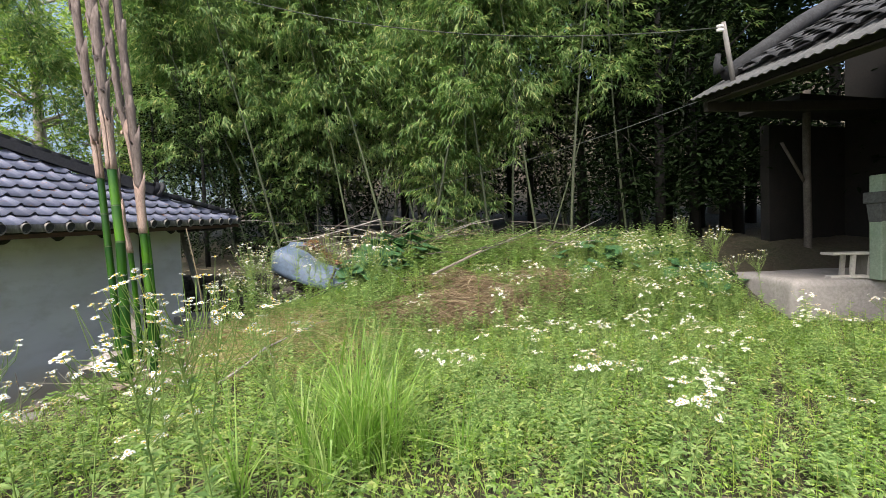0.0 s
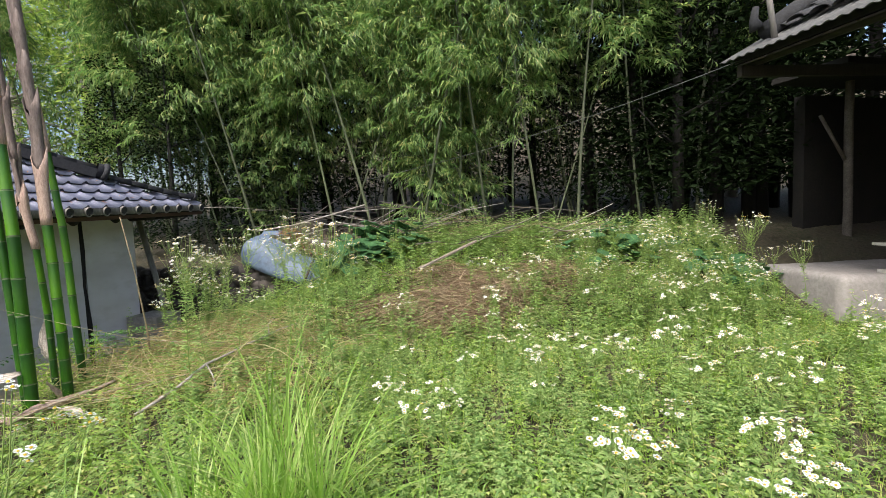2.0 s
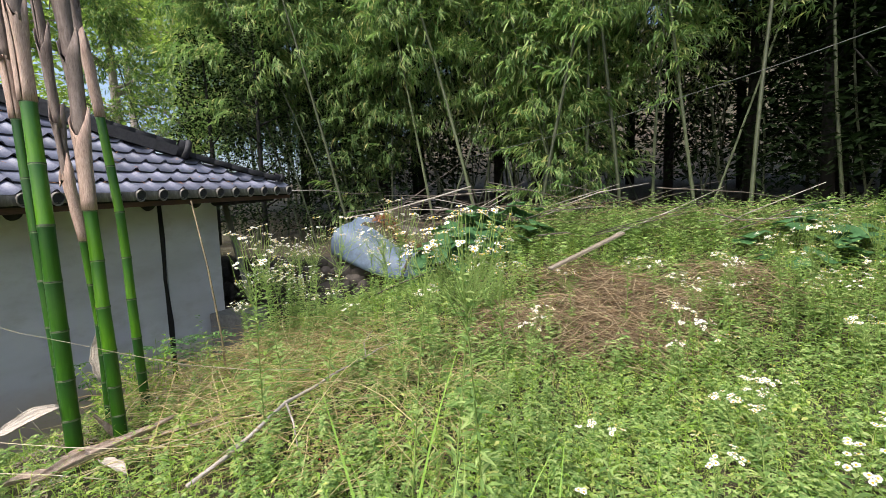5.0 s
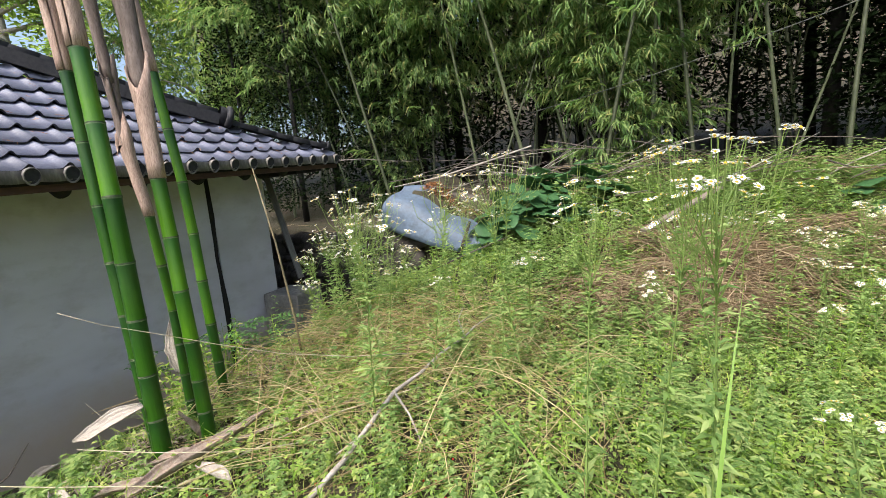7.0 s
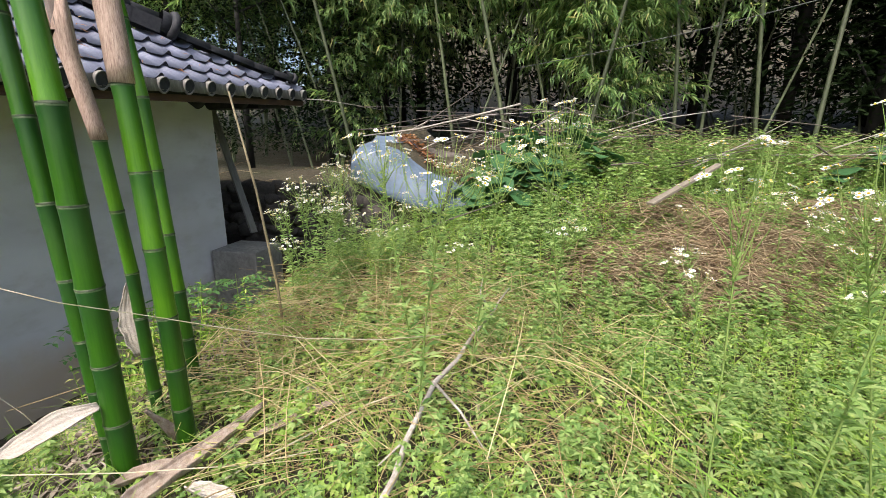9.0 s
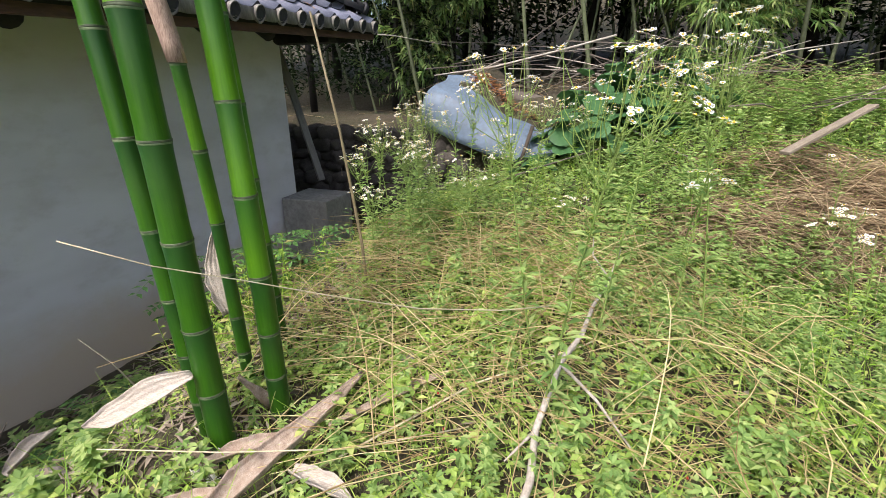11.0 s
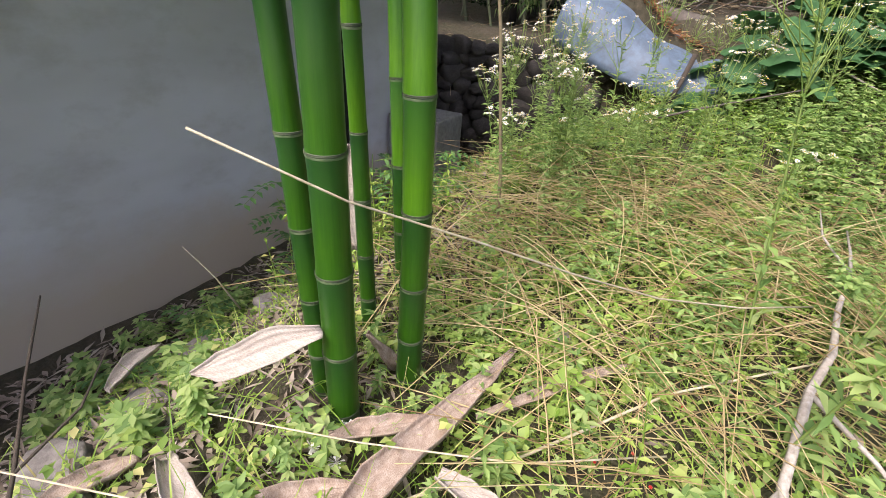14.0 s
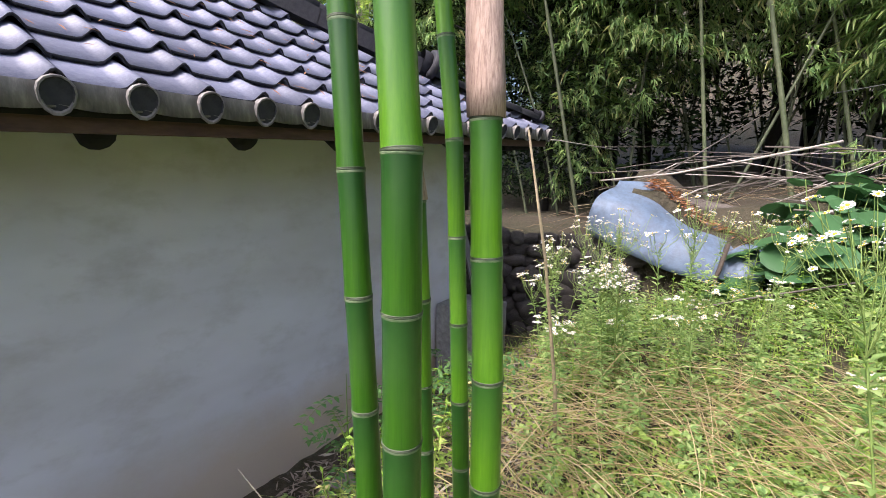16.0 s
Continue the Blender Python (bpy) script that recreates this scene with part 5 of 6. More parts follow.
def ground_cover():
    rng = np.random.default_rng(9)
    r = random.Random(9)
    # low clover-like weeds, in uneven patches
    def patchy(x, y, lo):
        g = 0.5 + 0.25 * (np.sin(x * 2.1 + 1.3 * np.sin(y * 1.7)) + np.sin(y * 2.6 + 1.1 * np.sin(x * 1.9 + 2)))
        bare = np.hypot((x + 2.85) / 0.5, (y - 4.62) / 0.4) < 1
        slope = (x < -3.3 + 0.1 * (y - 5)) | bare
        return rng.uniform(0, 1, len(x)) < np.where(slope, 0.22, np.clip(g, lo, 1))
    items = []
    for k in range(5):
        t = trifoliate(r, 4 + k % 2, (0.05, 0.07, 0.09, 0.11, 0.15)[k], (0.017, 0.020, 0.024, 0.030, 0.036)[k])
        n1, n2 = ((3600, 3200), (3600, 3000), (2600, 1500), (1600, 500), (700, 120))[k]
        p = spread(rng, n1, -4.4, 7.0, 1.0, 9.2, lambda x, y: patchy(x, y, 0.25))
        items.append(scatter(t, p, rng.uniform(0, 6.28, len(p)), rng.uniform(0.7, 1.5, len(p)), rng.normal(0, 0.2, len(p)), rng.uniform(0, 6.28, len(p))))
        p = spread(rng, n2, -3.6, 2.0, 2.8, 7.0, lambda x, y: patchy(x, y, 0.4))
        items.append(scatter(t, p, rng.uniform(0, 6.28, len(p)), rng.uniform(0.6, 1.2, len(p)), rng.normal(0, 0.2, len(p)), rng.uniform(0, 6.28, len(p))))
        if k < 3:
            p = spread(rng, 620, -2.9, -0.6, 4.5, 6.9, lambda x, y: patchy(x, y, 0.3))
            items.append(scatter(t, p, rng.uniform(0, 6.28, len(p)), rng.uniform(0.6, 1.1, len(p)), rng.normal(0, 0.2, len(p)), rng.uniform(0, 6.28, len(p))))
            for cx, cy, sx, sy, n in ((-3.95, 4.95, 0.22, 0.4, 26), (-3.75, 7.2, 0.2, 0.4, 40), (-4.25, 5.3, 0.06, 0.5, 22)):
                x, y = rng.normal(cx, sx, n), rng.normal(cy, sy, n)
                p = np.stack([x, y, ground_z(x, y)], -1)
                items.append(scatter(t, p, rng.uniform(0, 6.28, n), rng.uniform(0.6, 1.2, n), rng.normal(0, 0.2, n), rng.uniform(0, 6.28, n)))
        p = spread(rng, 500, -6, 9, -5, 1.0)
        items.append(scatter(t, p, rng.uniform(0, 6.28, len(p)), rng.uniform(0.9, 1.8, len(p))))
    stuff("low_weeds", join_arrays(items), M_weed, "low yellow-green three-leaved weeds covering the ground", "weeds")
    items = []
    for k in range(3):
        t = feathery(r, 0.16 + 0.05 * k, 8 + k)
        p = spread(rng, 1700, -3.2, 7.0, 1.6, 9.3)
        items.append(scatter(t, p, rng.uniform(0, 6.28, len(p)), rng.uniform(0.6, 1.3, len(p)), rng.normal(0, 0.15, len(p)), rng.uniform(0, 6.28, len(p))))
    t = feathery(r, 0.26, 15)
    c = spread(rng, 260, -1.6, 5.4, 2.4, 8.2, lambda x, y: off_path(x, y) > 0.55)
    for _ in range(9):
        a = rng.uniform(0, 6.28, len(c))
        d = rng.uniform(0, 0.11, len(c))
        x, y = c[:, 0] + np.cos(a) * d, c[:, 1] + np.sin(a) * d
        items.append(scatter(t, np.stack([x, y, ground_z(x, y)], -1), rng.uniform(0, 6.28, len(c)), rng.uniform(0.55, 1.15, len(c)), d * 4.0, a))
    stuff("mugwort", join_arrays(items), M_mug, "feathery mid-green mugwort among the weeds", "weeds")
    items = []
    for k in range(4):
        t = blade(0.13 + 0.05 * k, 0.0045, 0.5 + 0.2 * k, 3)
        p = spread(rng, 9000, -4.0, 8.0, -2.0, 9.5)
        items.append(scatter(t, p, rng.uniform(0, 6.28, len(p)), rng.uniform(0.5, 1.3, len(p))))
    stuff("short_grass", join_arrays(items), M_grass, "short fine green grass between the weeds", "grass")
    # upright lance-leaved weeds standing above the rest
    items = []
    for k in range(3):
        its = [tube_arrays([(0, 0, 0), (0.01, 0.0, 0.2), (0.0, 0.01, 0.36)], [0.003, 0.0025, 0.001], 3, False)]
        its = [(its[0][0], np.concatenate([its[0][1][:, [0, 1, 2]], its[0][1][:, [0, 2, 3]]]))]
        for q in range(12 + 2 * k):
            v, f = leaflet(0.048 * r.uniform(0.7, 1.1), 0.014)
            its.append((rot_arr(v, q * 2.4, r.uniform(-0.3, 0.6)) + np.array([0, 0, 0.05 + 0.31 * q / (12 + 2 * k)]), f))
        p = spread(rng, 480, -3.0, 6.5, 1.5, 8.8, lambda x, y: (off_path(x, y) > 0.3) & ((rng.uniform(0, 1, len(x)) < 0.2) | (x > -0.9) | (y < 4.3) | (y > 6.6)))
        items.append(scatter(join_arrays(its), p, rng.uniform(0, 6.28, len(p)), rng.uniform(0.5, 1.25, len(p)), rng.normal(0, 0.18, len(p)), rng.uniform(0, 6.28, len(p))))
        x, y = rng.normal(-3.62, 0.16, 14), rng.normal(5.75, 0.3, 14)
        items.append(scatter(join_arrays(its), np.stack([x, y, ground_z(x, y)], -1), rng.uniform(0, 6.28, 14), rng.uniform(0.9, 1.7, 14), rng.normal(0, 0.3, 14), rng.uniform(0, 6.28, 14)))
    stuff("upright_weeds", join_arrays(items), M_grass, "upright light-green lance-leaved weeds in the plot", "weeds")
    # tall herbs on the bank
    items = []
    for k in range(3):
        t = feathery(r, 0.30 + 0.09 * k, 11)
        t = (t[0] * np.array([1.4, 1.4, 1]), t[1])
        p = np.concatenate([spread(rng, 800, -3.2, 6.0, 6.4, 10.0, lambda x, y: (np.hypot((x - 0.8) / 0.75, (y - 7.55) / 0.4) > 1) & ((x > -1.2) | (rng.uniform(0, 1, len(x)) < 0.3))), spread(rng, 350, -1.0, 6.0, 8.6, 10.3)])
        items.append(scatter(t, p, rng.uniform(0, 6.28, len(p)), rng.uniform(0.5, 1.2, len(p)), rng.normal(0, 0.2, len(p)), rng.uniform(0, 6.28, len(p))))
    t = feathery(r, 0.75, 20)
    x, y = rng.normal(-2.75, 0.2, 20), rng.normal(6.7, 0.45, 20)
    items.append(scatter(t, np.stack([x, y, ground_z(x, y)], -1), rng.uniform(0, 6.28, 20), rng.uniform(0.7, 1.3, 20), rng.normal(0, 0.12, 20), rng.uniform(0, 6.28, 20)))
    # ferny clumps at the foot of the shed wall
    t = feathery(r, 0.2, 10)
    for cx, cy, n in ((-4.55, 5.15, 9), (-4.5, 4.75, 7), (-4.45, 5.45, 8), (-3.82, 4.64, 6), (-3.6, 4.55, 7), (-4.4, 4.5, 5), (-4.2, 6.4, 6)):
        x, y = rng.normal(cx, 0.09, n), rng.normal(cy, 0.09, n)
        items.append(scatter((t[0] * np.array([1.5, 1.5, 1]), t[1]), np.stack([x, y, ground_z(x, y)], -1), rng.uniform(0, 6.28, n), rng.uniform(0.6, 1.2, n), rng.normal(0, 0.3, n), rng.uniform(0, 6.28, n)))
    stuff("bank_herbs", join_arrays(items), M_mug, "taller tangled green herbs on the bank", "weeds")
    # dry straw in front of the culms and across the plot
    items = []
    for k in range(3):
        t = tube_arrays([(0, 0, 0.0), (0.18, 0.01, 0.03), (0.36, -0.01, 0.0)], [0.0010, 0.0012, 0.0007], 3, False)
        t = (t[0], np.concatenate([t[1][:, [0, 1, 2]], t[1][:, [0, 2, 3]]]))
        p = spread(rng, 540, -3.1, -0.5, 4.6, 7.2, lambda x, y: np.hypot((x + 2.85) / 0.5, (y - 4.62) / 0.4) > 1)
        p[:, 2] += rng.uniform(0.02, 0.18, len(p))
        items.append(scatter(t, p, rng.normal(2.9, 1.3, len(p)), rng.uniform(0.4, 2.4, len(p)), rng.normal(0, 0.14, len(p)), rng.uniform(0, 6.28, len(p))))
        p = spread(rng, 700, -3.0, 6.0, 1.5, 7.0)
        p[:, 2] += rng.uniform(0.01, 0.1, len(p))
        items.append(scatter(t, p, rng.uniform(0, 6.28, len(p)), rng.uniform(0.4, 1.1, len(p)), rng.normal(0, 0.2, len(p)), rng.uniform(0, 6.28, len(p))))
    # long dry stems that arch out of the tangle
    for k in range(4):
        arch = 0.10 + 0.05 * k
        t = tube_arrays([(1.1 * u - 0.55, 0.03 * math.sin(5 * u + k), arch * 4 * u * (1 - u) ** 0.8) for u in np.linspace(0, 1, 8)], [0.0026, 0.0026, 0.0024, 0.0022, 0.002, 0.0017, 0.0014, 0.001], 3, False)
        t = (t[0], np.concatenate([t[1][:, [0, 1, 2]], t[1][:, [0, 2, 3]]]))
        p = spread(rng, 26, -3.35, -1.0, 4.95, 7.0)
        p[:, 2] += rng.uniform(0.0, 0.12, len(p))
        items.append(scatter(t, p, rng.normal(2.85, 0.9, len(p)), rng.uniform(0.5, 1.3, len(p)), rng.normal(0, 0.1, len(p)), rng.uniform(0, 6.28, len(p))))
    stuff("dry_straw", join_arrays(items), M_straw, "tangle of long dry straw-coloured stems", "straw")
    # brown heap of dry stems on the bank
    items = []
    for k in range(2):
        t = tube_arrays([(-0.3, 0, 0.0), (0.0, 0.01, 0.05), (0.3, -0.01, 0.0)], [0.002, 0.003, 0.0015], 3, False)
        t = (t[0], np.concatenate([t[1][:, [0, 1, 2]], t[1][:, [0, 2, 3]]]))
        for cx, cy, sx, sy, n, hh in ((-0.25, 7.15, 0.3, 0.25, 200, 0.3), (0.7, 7.0, 0.4, 0.22, 280, 0.35), (0.4, 7.35, 0.34, 0.22, 300, 0.36), (1.0, 7.6, 0.4, 0.22, 340, 0.46), (0.6, 7.95, 0.4, 0.2, 260, 0.4), (1.5, 7.45, 0.3, 0.2, 200, 0.3), (2.1, 7.9, 0.6, 0.3, 300, 0.3), (0.4, 9.5, 1.3, 0.4, 90, 0.5), (-3.2, 10.1, 0.8, 0.4, 30, 0.5), (3.0, 9.2, 1.1, 0.5, 110, 0.4)):
            x, y = rng.normal(cx, sx, n), rng.normal(cy, sy, n)
            q = np.exp(-((x - cx) / sx / 1.4) ** 2 - ((y - cy) / sy / 1.4) ** 2)
            z = ground_z(x, y) + 0.03 + rng.uniform(0, 1, n) * hh * q
            p = np.stack([x, y, z], -1)
            items.append(scatter(t, p, rng.uniform(0, 6.28, n), rng.uniform(0.5, 1.7, n), rng.normal(0, 0.22, n), rng.uniform(0, 6.28, n)))
    stuff("brushwood_heap", join_arrays(items), M_brush, "reddish-brown heaps of dry stems and brushwood", "brushwood")
    # brown litter under the wall and on the bank, rust litter on the pile
    lf = (np.array([(0, 0, 0), (0.05, 0.012, 0.006), (0.10, 0, 0.0), (0.05, -0.012, 0.006)]), np.array([(0, 1, 2), (0, 2, 3)]))
    p = spread(rng, 9500, -5.0, -3.0, 3.6, 8.5)
    p = np.concatenate([p, spread(rng, 1800, -4.4, 6.0, 1.0, 8.0), spread(rng, 1700, -3.0, 3.5, 9.0, 12.5)])
    p[:, 2] += 0.008
    a = scatter(lf, p, rng.uniform(0, 6.28, len(p)), np.stack([rng.uniform(0.25, 1.3, len(p)), rng.uniform(0.3, 1.1, len(p)), np.ones(len(p))], -1), rng.normal(0, 0.25, len(p)), rng.uniform(0, 6.28, len(p)))
    stuff("leaf_litter", a, M_litter, "dry greyish-brown bamboo leaf litter on bare soil", "litter")
    x, y = rng.uniform(-2.65, -1.25, 1700), rng.uniform(9.3, 9.85, 1700)
    y = y + 0.12 * np.maximum(0, -2.2 - x)
    z = np.array([pile_z(a, b) for a, b in zip(x, y)]) + rng.uniform(0.0, 0.05, 1700)
    a = scatter(lf, np.stack([x, y, z], -1), rng.uniform(0, 6.28, 1700), rng.uniform(0.5, 1.1, 1700), rng.normal(0, 0.25, 1700), rng.uniform(0, 6.28, 1700))
    stuff("rusty_litter", a, M_rust, "rust-coloured fallen leaves lying on the pile", "litter")


ground_cover()


def reed_clump(x, y, h, n, seed):
    rng = np.random.default_rng(seed)
    clump = thing("reed_grass", pose(x, y, float(ground_z(x, y)) - 0.02), "large arching clump of bright green reed grass", "grass clump")
    items = []
    tufts = [(rng.normal(0, 0.24), rng.normal(0, 0.2), rng.uniform(0.65, 1.05), rng.normal(0, 0.5)) for _ in range(max(2, n // 22))]
    for k in range(n):
        tx, ty, th, way = tufts[k % len(tufts)]
        hh = h * th * rng.uniform(0.5, 1.15)
        t = blade(hh, rng.uniform(0.007, 0.018), rng.gamma(2.2, 0.30), 8)
        a = way + rng.normal(math.pi * (k % 2), 1.1)
        rr = rng.uniform(0, 0.07)
        shrink = min(1.0, n / 100)
        v = rot_arr(t[0], a, rng.normal(0, 0.06)) + np.array([tx * shrink + math.cos(a) * rr, ty * shrink + math.sin(a) * rr, 0])
        items.append((v, t[1]))
    v, f = join_arrays(items)
    part("blades", mesh_np("blades", v, f, M_reed), None, clump)


reed_clump(-0.15, 2.8, 1.1, 430, 1)
reed_clump(-0.5, 3.62, 1.3, 15, 2)
reed_clump(0.35, 2.95, 0.6, 40, 3)


def broad_leaf_plants():
    """Big round-leaved plants by the wood pile."""
    n = 16
    v = [(0.02, 0, 0)]
    for k in range(n):
        a = 2 * math.pi * k / n
        r = 0.115 * (1 + 0.06 * math.sin(5 * a)) * (0.55 if k == 8 else 1)
        v.append((0.09 + r * math.cos(a), r * 1.05 * math.sin(a), 0.014 * math.sin(4 * a) - 0.02))
    f = [(0, 1 + k, 1 + (k + 1) % n) for k in range(n)]
    leaf = mesh_np("leaf", v, f, M_big)
    rng = random.Random(5)
    for cx, cy, cnt, rad, hh in ((-1.1, 8.85, 62, 0.58, 0.88), (-0.4, 9.1, 40, 0.52, 0.72), (-1.7, 8.75, 10, 0.25, 0.3), (3.2, 8.6, 18, 0.45, 0.55), (5.2, 8.0, 20, 0.5, 0.45), (4.0, 8.9, 26, 0.55, 0.6), (4.7, 8.5, 24, 0.5, 0.5)):
        z0 = float(ground_z(cx, cy))
        pl = thing("broad_leaved_plant", pose(cx, cy, z0), "dark green plant with large round leaves", "plant", "broad-leaved plants on the bank")
        stalks = []
        for k in range(cnt):
            a, r = rng.uniform(0, 6.28), rad * math.sqrt(rng.uniform(0, 1))
            p = Vector((math.cos(a) * r, math.sin(a) * r, hh * rng.uniform(0.35, 1.0) * (1 - 0.4 * r / rad) + float(ground_z(cx + math.cos(a) * r, cy + math.sin(a) * r)) - z0))
            stalks.append(tube_arrays([(p.x * 0.4, p.y * 0.4, 0), tuple(p)], [0.006, 0.004], 4, False))
            ob = part("leaf", leaf, None, pl)
            s = rng.uniform(0.9, 1.6)
            ob.matrix_basis = Matrix.Translation(p) @ Matrix.Rotation(a + rng.uniform(-0.6, 0.6), 4, 'Z') @ Matrix.Rotation(rng.uniform(0.05, 0.7), 4, 'Y') @ Matrix.Rotation(rng.uniform(-0.3, 0.3), 4, 'X') @ Matrix.Diagonal((s, s, s, 1))
        v2, f2 = join_arrays(stalks)
        part("stalk", mesh_np("stalks", v2, f2, M_stem), None, pl)


broad_leaf_plants()


# fleabane: branching stems with white daisy heads
def flower_meshes(r=0.0150):
    n = 13
    vs, fs = [], []
    for k in range(n):
        a, w = 2 * math.pi * k / n, 2 * math.pi / n * 0.47
        base = len(vs)
        for rr, ww in ((0.28, 0.5), (0.97, 0.9)):
            for s in (-1, 1):
                vs.append((math.cos(a + s * w * ww) * r * rr, math.sin(a + s * w * ww) * r * rr, 0.002 * rr + 0.0015 * ((k % 3) - 1) * rr))
        fs += [(base, base + 1, base + 3, base + 2)]
    n_petal = len(fs)
    for i, (rr, z) in enumerate(((0.32, -0.001), (0.28, 0.003), (0.16, 0.0045), (0.01, 0.005))):
        for k in range(8):
            a = 2 * math.pi * k / 8
            vs.append((math.cos(a) * r * rr, math.sin(a) * r * rr, z))
    o = n * 4
    for i in range(3):
        for k in range(8):
            fs.append((o + i * 8 + k, o + i * 8 + (k + 1) % 8, o + (i + 1) * 8 + (k + 1) % 8, o + (i + 1) * 8 + k))
    me = mesh_np("flower", vs, fs, M_petal)
    me.materials.append(M_disc)
    for p in me.polygons:
        p.material_index = 1 if p.index >= n_petal else 0
    return me


FLOWER = flower_meshes()


def flower_trio():
    """Three heads crowded side by side on one tip."""
    v = np.array([tuple(p.co) for p in FLOWER.vertices])
    f = np.array([tuple(p.vertices) for p in FLOWER.polygons])
    idx = [p.material_index for p in FLOWER.polygons]
    spots = ((0.0, 0.012, 0.0, 1.0), (0.016, -0.011, -0.004, 0.9), (-0.015, -0.012, -0.007, 0.8))
    vs, fs = join_arrays([(v * k + np.array([a, b, c]), f) for a, b, c, k in spots])
    me = mesh_np("flower", vs, fs, M_petal)
    me.materials.append(M_disc)
    for p in me.polygons:
        p.material_index = idx[p.index % len(idx)]
    return me


TRIO = flower_trio()


def fleabane(seed, h, heads):
    """One plant: main stem, top branches, narrow leaves, flower heads."""
    rng = random.Random(seed)
    plant = thing("fleabane", Matrix.Identity(4), "branching wild fleabane with small white daisy flowers", "wildflower", "fleabane in the plot")
    lean = (rng.uniform(-0.08, 0.08), rng.uniform(-0.08, 0.08))
    stems = [tube_arrays([(0, 0, 0), (lean[0] * 0.4, lean[1] * 0.4, h * 0.5), (lean[0], lean[1], h * 0.86)], [0.0045, 0.0038, 0.0024], 5, False)]
    tips = []
    for k in range(heads):
        a = k * 2.4 + rng.uniform(-0.4, 0.4)
        t = rng.uniform(0.66, 0.86)
        b = Vector((lean[0] * t, lean[1] * t, h * t))
        out = rng.uniform(0.03, 0.13) * max(1.0, h * 1.25)
        e = Vector((lean[0] + math.cos(a) * out, lean[1] + math.sin(a) * out, h * rng.uniform(0.88, 1.0)))
        stems.append(tube_arrays([tuple(b), tuple(b.lerp(e, 0.55) + Vector((math.cos(a), math.sin(a), 0)) * out * 0.25), tuple(e)], [0.0022, 0.0017, 0.0013], 4, False))
        tips.append((e, a))
        if rng.random() < 0.6:
            e2 = e + Vector((rng.uniform(-0.035, 0.035), rng.uniform(-0.035, 0.035), rng.uniform(-0.03, 0.01)))
            stems.append(tube_arrays([tuple(b.lerp(e, 0.6)), tuple(e2)], [0.0015, 0.0012], 4, False))
            tips.append((e2, a + 1))
    v, f = join_arrays(stems)
    tagged(part("stem", mesh_np("stem", v, f, M_stem), None, plant), kind="stuff")
    leaves = []
    for k in range(int(h * 52)):
        t = rng.uniform(0.04, 0.85)
        ln = 0.12 * (1.15 - t) * rng.uniform(0.7, 1.2)
        lv, lf = leaflet(ln, 0.023 * rng.uniform(0.7, 1.2))
        leaves.append((rot_arr(lv, k * 2.4, rng.uniform(0.0, 0.7)) + np.array([lean[0] * t, lean[1] * t, h * t]), lf))
    v, f = join_arrays(leaves)
    part("leaves", mesh_np("leaves", v, f, M_mug), None, plant)
    for e, a in tips:
        ob = part("flower", TRIO if rng.random() < 0.4 else FLOWER, None, plant)
        s = rng.uniform(0.68, 1.08)
        ob.matrix_basis = Matrix.Translation(e) @ Matrix.Rotation(a, 4, 'Z') @ Matrix.Rotation(rng.uniform(-0.1, 0.7), 4, 'Y') @ Matrix.Diagonal((s, s, s, 1))
    return plant


